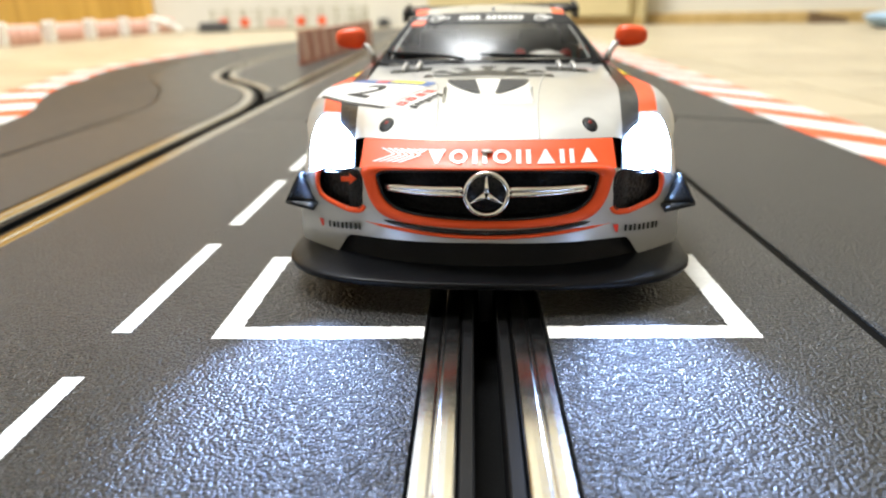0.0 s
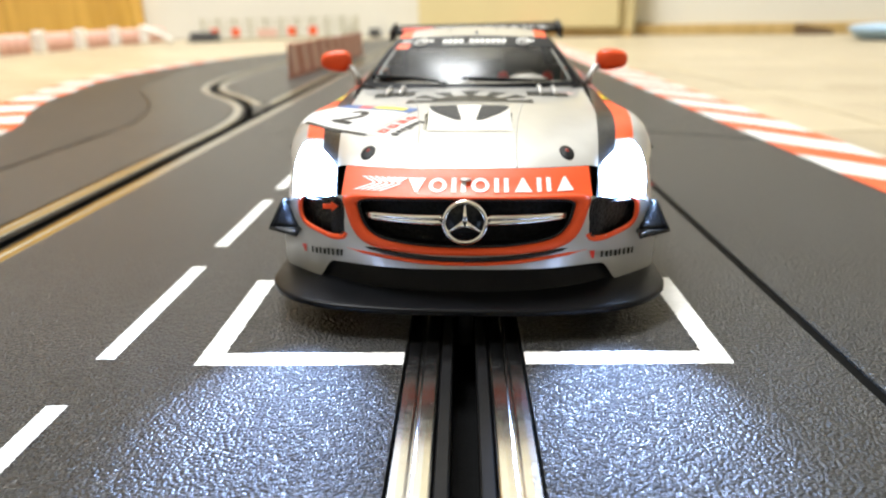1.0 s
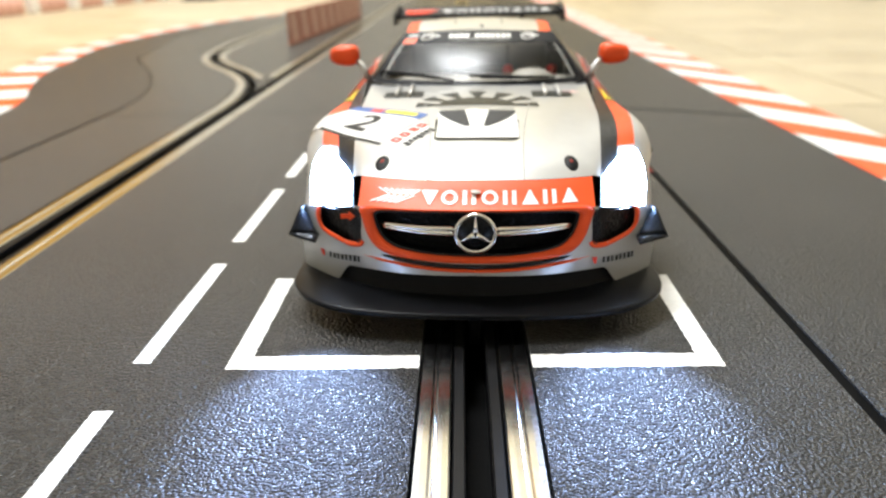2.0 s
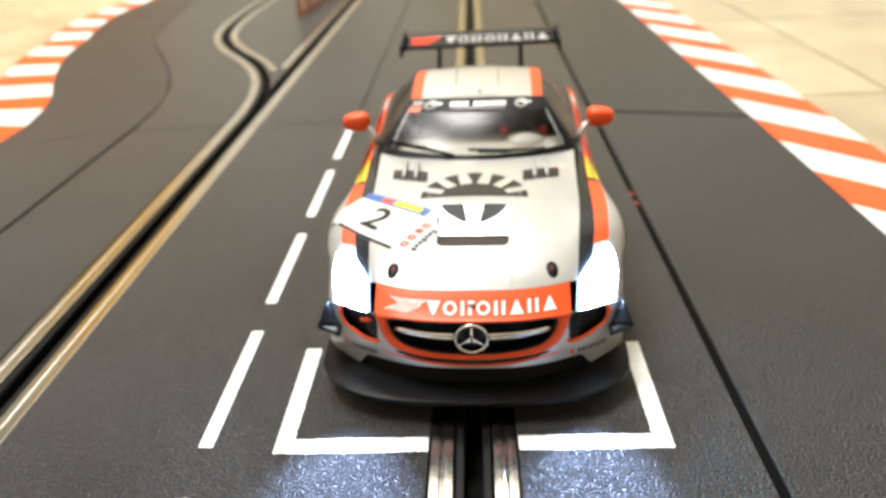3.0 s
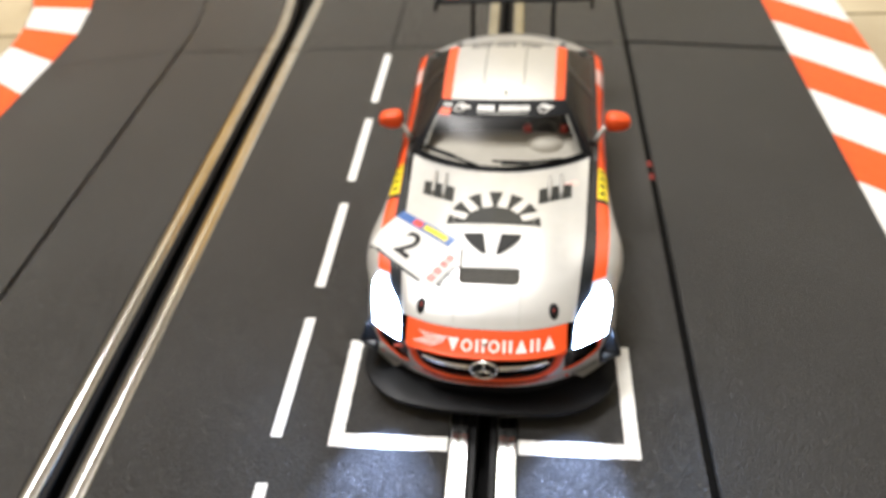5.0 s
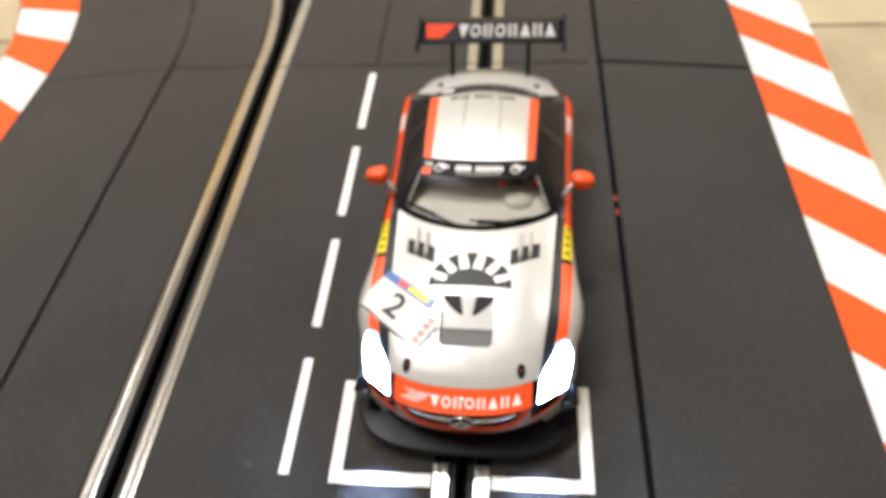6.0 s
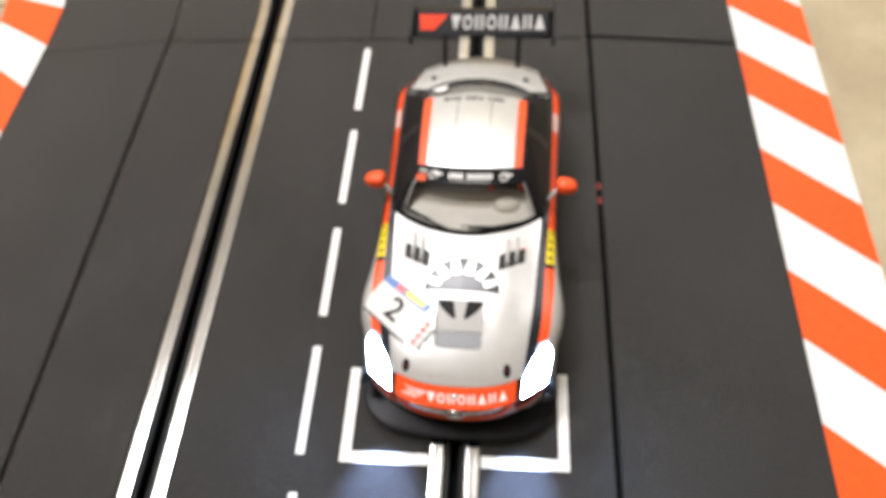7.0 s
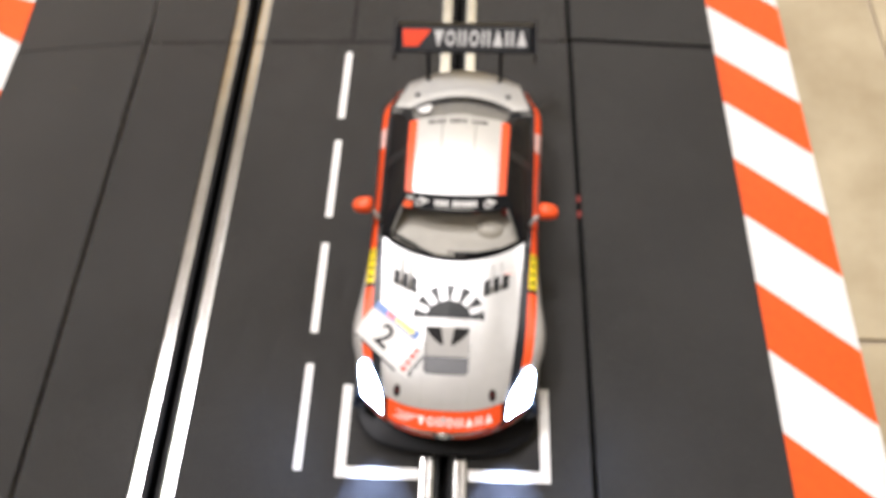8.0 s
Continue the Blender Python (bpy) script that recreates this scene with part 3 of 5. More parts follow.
part("block", box(0, 26, -10, 10, 0, 20, 4.0), DARK_GREY, small)
part("foot", box(-4, 30, -13, 13, 0, 4, 1.0), DARK_GREY, small)

tray = thing("plastic_tray", "pale blue rounded plastic tray lying on the floor", "tray", pose(0.665, 1.06, FLOOR_Z * MM, 0, 0, -20))
part("bowl", lathe([(46, 0), (60, 6), (66, 16), (62, 21), (40, 24), (6, 25)], "z", (0, 0, 0), 32), BLUE_PLASTIC, tray, smooth=True)
part("rim", lathe([(62, 14), (69, 15), (69, 18), (62, 19)], "z", (0, 0, 0), 32), BLUE_PLASTIC, tray)
stopper = thing("door_wedge", "dark brown wedge lying on the floor by the baseboard", "wedge", pose(0.655, 1.31, FLOOR_Z * MM, 0, 0, -18))
bm = bmesh.new()
prism([(-32, 0), (32, 0), (32, 8), (-26, 19), (-32, 19)], -12, 12, bm)
part("body", bm, BROWN_DARK, stopper)

# ---- the model racing car (its own axes: x across, y from nose to tail, z up; millimetres) ----
car = thing("model_race_car", "silver and orange racing model car with lit headlights on track", "model car", pose(-0.164 * MM, 0.0, 0.15 * MM, 0, 0.5, -1.57))

crown_z = pchip([(12, 19.6), (14, 20.6), (16, 21.9), (18, 23.0), (21, 24.4), (28, 26.4), (37, 27.9), (47, 28.9), (60, 29.4), (70, 29.3), (120, 29.2), (132, 30.2), (140, 29.6), (148, 27.5), (153.8, 25.0)])
hood_edge_z = pchip([(12, 19.0), (18, 22.6), (21, 23.8), (28, 25.5), (37, 26.8), (47, 27.7), (60, 28.3), (75, 28.5), (132, 29.2), (148, 27.0), (153.8, 24.5)])
fender_z = pchip([(12, 17.2), (16, 19.3), (20, 21.3), (26, 23.9), (32, 25.7), (42, 27.0), (55, 27.5), (75, 28.2), (100, 28.8), (120, 29.8), (132, 29.3), (148, 26.0), (153.8, 24.0)])
half_w = pchip([(12, 30.2), (20, 31.0), (32, 32.2), (44, 32.4), (58, 30.8), (75, 29.6), (95, 29.4), (110, 30.0), (125, 30.9), (138, 30.2), (148, 27.5), (153.8, 25.5)])


def smoothstep(a, b, x):
    t = min(max((x - a) / (b - a), 0.0), 1.0)
    return t * t * (3 - 2 * t)


def nose_sweep(x):
    return 15.0 * (abs(x) / 31.0) ** 2.6


def tail_sweep(x):
    return 4.0 * (abs(x) / 17.7) ** 2


def skin_z(x, v):
    w = half_w(v)
    zc, zh, zf = crown_z(v), hood_edge_z(v), fender_z(v)
    return pchip([(0, zc), (0.35 * w, zc - 0.25 * (zc - zh) - 0.05), (0.6 * w, zh), (0.74 * w, 0.25 * zh + 0.75 * zf), (0.87 * w, zf), (0.95 * w, zf - 1.7), (0.985 * w, zf - 4.2), (w, zf - 8.5)])(min(abs(x), w))


def skin(x, v):
    return (x, v + nose_sweep(x) * (1 - smoothstep(12, 50, v)) - tail_sweep(x) * smoothstep(125, 153.8, v), skin_z(x, v))


def on_skin(x, y, lift=0.1):
    v = y
    for _ in range(12):
        v = y - nose_sweep(x) * (1 - smoothstep(12, 50, v)) + tail_sweep(x) * smoothstep(125, 153.8, v)
    return (x, y, skin_z(x, max(12, v)) + lift)


def strip(name, xa, xb, v0, v1, mat, nx, nv, label="", sides=(1, -1), lift=0.0):
    """A lengthwise panel of the body between two lines xa(v) and xb(v), one mesh for each side."""
    made = []
    for s in sides:
        def f(a, b):
            v = v0 + (v1 - v0) * b
            x, y, z = skin(xa(v) + (xb(v) - xa(v)) * a, v)
            return (s * x, y, z + lift)
        bm = grid(f, nx, nv)
        bmesh.ops.recalc_face_normals(bm, faces=bm.faces[:])
        if bm.faces[0].normal.z < 0:
            bmesh.ops.reverse_faces(bm, faces=bm.faces[:])
        made.append(part(name, bm, mat, car, label, True))
    return made


hood_x = pchip([(12, 19.0), (20, 20.2), (34, 21.6), (62, 24.0), (75, 25.2), (90, 26.0), (130, 26.2), (153.8, 22.0)])
orange_in = pchip([(12, 22.5), (20, 23.2), (34, 24.8), (62, 26.0), (86, 27.2), (130, 27.6), (153.8, 23.4)])
orange_out = pchip([(12, 26.0), (20, 26.8), (34, 27.8), (62, 28.9), (86, 29.1), (130, 30.0), (153.8, 25.0)])
side_x = lambda v: 0.95 * half_w(v)


def glass_base(x):
    return 67.0 + 8.2 * (x / 23.4) ** 2


# body panels
bm = grid(lambda a, b: skin(18.3 * (2 * a - 1), 12.0 + 5.4 * b), 40, 10)
nose_panel = part("nose_panel", bm, ORANGE, car, "orange painted nose panel", True)


def hood_point(a, b):
    t = 2 * a - 1
    v0, v1 = 17.5, 66.7
    v = v0 + (v1 - v0) * b
    x = t * hood_x(v)
    back = smoothstep(0.45, 1.0, b) * (glass_base(x) - 67.0)
    return skin(x, v + back)


bm = grid(hood_point, 112, 140)
def in_scoop(x, y):
    """The opening in the bonnet, rounded at its front corners."""
    if abs(x) > 7.25 or not 28.2 < y < 43.6:
        return False
    return not (abs(x) > 5.65 and y < 29.8 and math.hypot(abs(x) - 5.65, y - 29.8) > 1.6)


gone = [f for f in bm.faces if in_scoop(f.calc_center_median().x, f.calc_center_median().y)]
bmesh.ops.delete(bm, geom=gone, context="FACES")
hood = part("hood", bm, SILVER, car, "silver painted bonnet", True)
strip("black_stripe", hood_x, orange_in, 12.0, 134.0, BLACK_PAINT, 5, 90, "black painted stripe")
strip("orange_stripe", orange_in, orange_out, 27.0, 152.0, ORANGE, 5, 90, "orange painted stripe")
strip("front_wing", orange_in, orange_out, 12.0, 27.0, SILVER, 5, 14, "silver painted wing")
strip("shoulder", orange_out, lambda v: max(orange_out(v) + 0.02, side_x(v)), 12.0, 153.8, SILVER, 4, 100, "silver painted shoulder")


def boot_point(a, b):
    x = (2 * a - 1) * hood_x(132 + 21.8 * b)
    y0 = 136.0 - 7.4 * (x / 22.3) ** 2
    v0 = y0
    for _ in range(12):
        v0 = y0 + tail_sweep(x) * smoothstep(125, 153.8, v0)
    return skin(x, v0 + (153.8 - v0) * b)


part("boot_lid", grid(boot_point, 44, 24), SILVER, car, "silver painted boot lid", True)

WHEELS = ((26.4, 40.5), (26.4, 123.5))


def flank_x(y):
    v = y
    for _ in range(20):
        v = 0.5 * v + 0.5 * (y - nose_sweep(half_w(max(12, v))) * (1 - smoothstep(12, 50, v)) + tail_sweep(half_w(v)) * smoothstep(125, 153.8, v))
    return half_w(max(12, v))


def flank(s):
    """The body side with both wheel arches cut out of it."""
    def f(a, b):
        v = 12 + 141.8 * b
        w, zf = half_w(v), fender_z(v)
        prof_x = pchip([(0, max(orange_out(v) + 0.02, 0.95 * w)), (0.2, 0.985 * w), (0.45, w), (0.75, 0.985 * w), (1, 0.94 * w)])
        prof_z = pchip([(0, zf - 1.7), (0.2, zf - 4.2), (0.45, zf - 9), (0.75, 0.35 * zf), (1, 4.2)])
        x = prof_x(a)
        return (s * x, v + nose_sweep(x) * (1 - smoothstep(12, 50, v)) - tail_sweep(x) * smoothstep(125, 153.8, v), prof_z(a))
    bm = grid(f, 22, 180)
    gone = [fc for fc in bm.faces if any(math.hypot(fc.calc_center_median().y - wy, fc.calc_center_median().z - 10.4) < 11.2 for _, wy in WHEELS)]
    bmesh.ops.delete(bm, geom=gone, context="FACES")
    part("side_panel", bm, SILVER, car, "silver painted side panel", True)
    for _, wy in WHEELS:
        part("wheel_arch", tube([(s * (flank_x(wy + 11.3 * math.cos(t)) - 0.75), wy + 11.3 * math.cos(t), 10.4 + 11.3 * math.sin(t)) for t in (math.pi * (k / 18 * (0.62 if wy < 80 else 1.2) - 0.1) for k in range(19))], 0.6, 6), BLACK_MATT, car, "black arch edge", True)


flank(1)
flank(-1)


def wheel(s, wy, wx):
    w = part("wheel", lathe([(3.0, -2.5), (6.4, -3.2), (6.8, -4.0), (6.4, 3.6), (3, 3.4)], "x", (s * (wx - 0.3), wy, 10.3), 28), DARK_GREY, car, "grey wheel", True)
    part("tyre", lathe([(6.9, -4.4), (9.4, -4.6), (10.2, -3.6), (10.3, 3.0), (9.4, 3.8), (6.9, 3.9)], "x", (s * (wx - 0.3), wy, 10.3), 32), RUBBER, w, "black rubber tyre", True)
    for k in range(5):
        a = 2 * math.pi * k / 5
        c = (s * (wx + 3.2), wy, 10.3)
        part("spoke", tube([c, (c[0], wy + 6.4 * math.cos(a), 10.3 + 6.4 * math.sin(a))], 0.7, 6), SILVER, w)


for s in (1, -1):
    for wx, wy in WHEELS:
        wheel(s, wy, wx)
part("chassis", box(-24, 24, 22, 144, 3.0, 12, 2.0), BLACK_MATT, car, "black plastic chassis")
part("guide_keel", box(-1.1, 1.1, 14, 34, -4.5, 3.4, 0.4), BLACK_MATT, car, "guide blade in the slot")

# ---- front end ----


def front_y(x):
    return 12.1 + nose_sweep(x)


def closed_loop(half, per=6):
    """A smooth closed outline in x, z from its right half, top centre to bottom centre."""
    pts = half + [(-x, z) for x, z in half[-2:0:-1]]
    n, out = len(pts), []
    for i in range(n):
        p0, p1, p2, p3 = (Vector(pts[(i + k) % n]) for k in (-1, 0, 1, 2))
        for j in range(per):
            t = j / per
            out.append(0.5 * (2 * p1 + (p2 - p0) * t + (2 * p0 - 5 * p1 + 4 * p2 - p3) * t * t + (3 * p1 - p0 - 3 * p2 + p3) * t ** 3))
    return [(p.x, p.y) for p in out]


def inside(poly, x, z):
    hit = False
    for (x0, z0), (x1, z1) in zip(poly, poly[1:] + poly[:1]):
        if (z0 > z) != (z1 > z) and x < (x1 - x0) * (z - z0) / (z1 - z0) + x0:
            hit = not hit
    return hit


GRILLE = closed_loop([(0, 19.4), (8, 19.3), (13.6, 19.0), (15.6, 18.4), (15.7, 17.4), (14.8, 15.0), (12.4, 13.3), (6.5, 12.5), (0, 12.3)])
SURROUND = closed_loop([(0, 20.0), (8, 19.95), (15.0, 19.7), (18.0, 18.9), (18.0, 17.2), (16.9, 13.7), (13.9, 11.75), (6.8, 11.1), (0, 10.95)])
FOG_POINTS = [(18.5, 18.3), (21.8, 18.1), (24.8, 17.7), (25.8, 16.0), (25.3, 13.9), (22.6, 13.0), (19.8, 12.6), (18.0, 13.6)]


def smooth_loop(pts, per=5):
    n, out = len(pts), []
    for i in range(n):
        p0, p1, p2, p3 = (Vector(pts[(i + k) % n]) for k in (-1, 0, 1, 2))
        for j in range(per):
            t = j / per
            out.append(tuple(0.5 * (2 * p1 + (p2 - p0) * t + (2 * p0 - 5 * p1 + 4 * p2 - p3) * t * t + (3 * p1 - p0 - 3 * p2 + p3) * t ** 3)))
    return out


FOG = smooth_loop(FOG_POINTS)

low_z = pchip([(0, 8.9), (12, 8.75), (20.4, 8.35), (20.9, 8.0), (22.9, 5.2), (23.3, 4.9), (31, 5.0)])


def shell(a, b):
    x = 30.0 * (2 * a - 1)
    zt, zb = skin_z(x, 12.0), low_z(abs(x))
    z = zb + (zt - zb) * b
    return (x, front_y(x) - 0.5 * math.sin(math.pi * b) * smoothstep(6, 18, abs(x)), z)


bm = grid(shell, 220, 34)
mid = [((x0 + 2 * x1) / 3, (z0 + 2 * z1) / 3) for (x0, z0), (x1, z1) in zip(GRILLE, SURROUND)]
gone = [f for f in bm.faces if inside(mid, f.calc_center_median().x, f.calc_center_median().z) or inside(FOG, abs(f.calc_center_median().x), f.calc_center_median().z)]
bmesh.ops.delete(bm, geom=gone, context="FACES")
part("bumper", bm, SILVER, car, "silver painted bumper", True)


def ring(inner, outer, rise, lift):
    """A rounded rim between two outlines, proud of the bumper."""
    bm = bmesh.new()
    rows = []
    for (x0, z0), (x1, z1) in zip(inner, outer):
        row = []
        for k in range(7):
            t = k / 6
            x, z = x0 + (x1 - x0) * t, z0 + (z1 - z0) * t
            row.append(bm.verts.new((x, front_y(x) - lift - rise * math.sin(math.pi * t) ** 0.6, z)))
        row.insert(0, bm.verts.new((x0, front_y(x0) + 0.35, z0)))
        rows.append(row)
    n = len(rows)
    for i in range(n):
        for k in range(7):
            bm.faces.new((rows[i][k], rows[(i + 1) % n][k], rows[(i + 1) % n][k + 1], rows[i][k + 1]))
    bmesh.ops.recalc_face_normals(bm, faces=bm.faces[:])
    return bm


part("grille_surround", ring(GRILLE, SURROUND, 0.7, 0.0), ORANGE, car, "orange rim of the grille", True)
def recess(loop, d0, d1):
    """The wall that runs back from the rim to the grille."""
    bm = bmesh.new()
    rows = [[bm.verts.new((x, front_y(x) + d, z)) for d in (d0, d1)] for x, z in loop]
    for a, b in zip(rows, rows[1:] + rows[:1]):
        bm.faces.new((a[0], b[0], b[1], a[1]))
    return bm


part("grille_recess", recess(GRILLE, 0.3, 3.4), BLACK_MATT, car, "black wall of the grille opening")
grille = part("grille", grid(lambda a, b: (17 * (2 * a - 1), front_y(17 * (2 * a - 1)) + 2.6, 12 + 8 * b), 24, 6), INTAKE, car, "black honeycomb grille")
part("inner_rim", tube([(x * 0.985, front_y(x) - 0.1, 16 + (z - 16) * 0.975) for x, z in GRILLE], 0.22, 6, closed=True), BLACK_PAINT, grille, "black inner edge", True)
for s in (1, -1):
    for dz, r in ((0.36, 0.48), (-0.42, 0.42)):
        part("chrome_bar", tube([(s * (3.0 + 11.4 * k / 8), front_y(3.0 + 11.4 * k / 8) - 0.5 + 0.8 * (k / 8) ** 2, 16.5 + dz * (1 - 0.5 * k / 8)) for k in range(9)], r, 8), CHROME, grille, "chrome grille bar", True)
badge = part("badge", tube([(2.95 * math.cos(a), 11.05, 16.3 + 2.95 * math.sin(a)) for a in (2 * math.pi * k / 40 for k in range(40))], 0.34, 10, closed=True), CHROME, car, "round chrome badge ring", True)
part("badge_disc", lathe([(2.75, 1.4), (2.75, 1.2), (1.0, 1.1)], "y", (0, 11.2, 16.3), 32), BLACK_PAINT, badge, "dark badge centre", True)
for k in range(3):
    q = math.pi / 2 + 2 * math.pi * k / 3
    part("badge_spoke", tube([(0.2 * math.cos(q), 10.9, 16.3 + 0.2 * math.sin(q)), (1.2 * math.cos(q), 11.0, 16.3 + 1.2 * math.sin(q)), (2.75 * math.cos(q), 11.1, 16.3 + 2.75 * math.sin(q))], [0.55, 0.34, 0.14], 6), CHROME, badge, "tapered chrome spoke", True)
part("nose_emblem", lathe([(0.85, 0.0), (0.8, 0.22), (0.4, 0.34)], "z", on_skin(0, 15.2, 0.0), 18), SILVER, car, "small round silver emblem", True)

for s in (1, -1):
    fog = part("fog_intake", grid(lambda a, b: (s * (20.4 + 5.8 * a), front_y(20.4 + 5.8 * a) + 1.4, 12.4 + 6.4 * b), 10, 6), FOG_MESH, car, "black mesh air intake")
    part("intake_panel", grid(lambda a, b: (s * (17.4 + 3.1 * a), front_y(17.4 + 3.1 * a) + 0.25 + 1.2 * max(0.0, a - 0.7), 12.3 + 6.5 * b), 8, 6), BLACK_PAINT, fog, "glossy black panel beside the intake", True)
    part("intake_rim", tube([(s * x, front_y(x) - 0.2, z) for x, z in FOG[32:] + FOG[:12]], 0.24, 8), BLACK_PAINT, fog, "black rim", True)
    edge = FOG[10:36]

    def rim_band(a, b):
        k = a * (len(edge) - 1)
        i = min(int(k), len(edge) - 2)
        (x0, z0), (x1, z1) = edge[i], edge[i + 1]
        ln = math.hypot(x1 - x0, z1 - z0)
        wide = 1.0 * min(1.0, 4.0 * a + 0.25)
        x, z = x0 + (x1 - x0) * (k - i) - (z1 - z0) / ln * wide * (b - 0.25), z0 + (z1 - z0) * (k - i) + (x1 - x0) / ln * wide * (b - 0.25)
        return (s * x, front_y(abs(x)) - 0.25 - 0.4 * math.sin(math.pi * b), z)
    part("intake_rim", grid(rim_band, 40, 5), ORANGE, fog, "orange rim", True)
    part("lower_stripe", tube([(s * x, front_y(x) - 0.12, z) for x, z in ((0, 9.75), (3, 9.78), (6.4, 9.95), (9, 10.15), (11.4, 10.4), (15, 10.75), (17.6, 11.05), (19.2, 11.4))], [0.3, 0.3, 0.3, 0.3, 0.3, 0.28, 0.22, 0.05], 6), ORANGE, car, "thin orange line", True)
    part("lower_line", tube([(s * x, front_y(x) - 0.1, 10.4 + 0.0058 * x * x - 0.0007 * max(0, x - 9) ** 2) for x in (0, 3, 6, 9, 12, 14, 16)], [0.36, 0.36, 0.36, 0.36, 0.36, 0.32, 0.1], 6), BLACK_PAINT, car, "thin black line", True)
    # small sponsor marks on the bumper cheeks, as plain bars
    x0 = 20.1 if s > 0 else -24.2

    def cheek(x, z):
        return (x, front_y(x) - 0.62, 9.75 - 0.13 * (abs(x) - 18.0) + z)
    for k, (w, h) in enumerate(((0.5, 1.0), (0.62, 0.9), (0.5, 1.0), (0.62, 0.9), (0.5, 1.0), (0.55, 1.0), (0.68, 1.0), (0.5, 1.0))):
        part("bumper_mark", grid(lambda a, b: cheek(x0 + 0.76 * k + 0.72 * w * a, h * b), 2, 1), BLACK_PRINT, car, "small black sponsor bar")
    part("bumper_mark", grid(lambda a, b: cheek(x0 - 1.9 + 0.9 * a * (0.4 + 0.6 * b) + 0.5 * (1 - b), -0.1 + 1.2 * b), 3, 3), DECAL_RED, car, "small red sponsor mark")

part("tow_arrow", prism([(-21.2, 16.9), (-19.9, 16.9), (-19.9, 16.5), (-18.9, 17.25), (-19.9, 18.0), (-19.9, 17.6), (-21.2, 17.6)], front_y(20) - 1.0, front_y(20) - 0.8), ORANGE, car, "small orange arrow sticker")
part("lower_mouth", grid(lambda a, b: (24 * (2 * a - 1), front_y(24 * (2 * a - 1)) + 1.9 - 1.2 * (1 - b), 4.4 + 5.0 * b), 30, 5), BLACK_MATT, car, "matt black lower air dam", True)

split_edge = pchip([(0, 7.3), (8, 7.5), (14, 8.1), (20, 9.3), (24, 11.0), (27.5, 13.8), (29.6, 16.8), (30.8, 20.5), (31.0, 24)])


def splitter(a, b):
    t = 2 * a - 1
    th = t * math.radians(90)
    x = 31.0 * math.sin(th) if abs(t) < 1 else math.copysign(31.0, t)
    y = split_edge(abs(x)) + (3.5 * (abs(t) - 0.93) / 0.07 if abs(t) > 0.93 else 0)
    steps = ((0.0, 3.45, 1.0), (0.0, 3.5, 0.25), (0.0, 3.65, 0.0), (0.0, 4.25, 0.0), (0.0, 4.4, 0.1), (0.02, 4.5, 0.25), (0.08, 4.6, 0.25), (0.28, 4.82, 0), (0.62, 5.05, 0), (1.0, 5.3, 0))
    k = round(b * 9)
    inn, z, back = steps[k]
    return (x * (1 - 0.16 * inn), y + back + 9.0 * inn * (1 - 0.35 * abs(t)), z)


part("splitter", grid(splitter, 72, 9), SPLITTER, car, "matt black front splitter", True)
part("splitter_floor", grid(lambda a, b: (30 * (2 * a - 1), split_edge(abs(30 * (2 * a - 1))) + 1.2 + (34 - split_edge(abs(30 * (2 * a - 1)))) * b, 3.46), 30, 2), BLACK_MATT, car)

for s in (1, -1):
    bm = grid(lambda a, b: (s * (26.2 + (4.9 - 0.8 * b) * a), 18.4 + 2.2 * a + 9.3 * b, 12.2 + 0.5 * a + 0.6 * b), 4, 6, thick=0.5)
    grid(lambda a, b: (s * (31.0 - 1.7 * a - 0.6 * b), 20.4 + 2.2 * a + 8.0 * b, 12.7 + (3.9 - 1.4 * b) * a), 5, 6, bm, 0.5, (-s, 0, 0))
    grid(lambda a, b: (s * (31.0 - 1.7 * a - (4.4 - 2.4 * a) * b), 20.5 + 2.2 * a + 0.6 * b, 12.7 + 3.9 * a - (0.3 + 2.6 * a) * b), 4, 4, bm, 0.5, (0, 1, 0))
    part("canard", bm, BLACK_PAINT, car, "glossy black dive plane", True)

# headlights: a housing, the lit unit, a clear cover
for s in (1, -1):
    def lens(a, b, lift):
        v = 12.02 + 13.2 * b
        xi = 19.9 + 1.2 * b + 4.6 * max(0.0, (b - 0.35) / 0.65) ** 1.6
        xo = 26.4 + 2.4 * math.sin(math.pi * min(1.0, 0.12 + 0.62 * b)) - 1.2 * b ** 4
        x, y, z = skin(xi + (xo - xi) * a, v)
        return (s * x, y - 0.3 * lift, z + lift)
    light = part("headlight", grid(lambda a, b: lens(a, b, 0.32), 14, 22), LED, car, "white glowing headlight", True)
    edge = [lens(1, k / 16, 0.05) for k in range(2, 17)] + [lens(1 - k / 8, 1, 0.05) for k in range(1, 9)] + [lens(0, 1 - k / 16, 0.05) for k in range(1, 15)]
    part("headlight_rim", tube(edge, 0.16, 6), BLACK_PAINT, light, "dark headlight rim", True)


def spot(name, at, target, watts, size, blend, colour):
    data = bpy.data.lights.new(name, "SPOT")
    data.energy, data.spot_size, data.spot_blend, data.color, data.shadow_soft_size = watts, radians(size), blend, colour, 0.0013
    ob = new(name, data)
    ob.matrix_world = look(at, target)
    return ob


for s in (1, -1):
    spot("headlight_beam", (s * 0.0235, 0.0160, 0.0205), (s * 0.0215 - 0.0013, -0.010, 0.0), 0.56, 53, 1.0, (0.42, 0.57, 1.0))

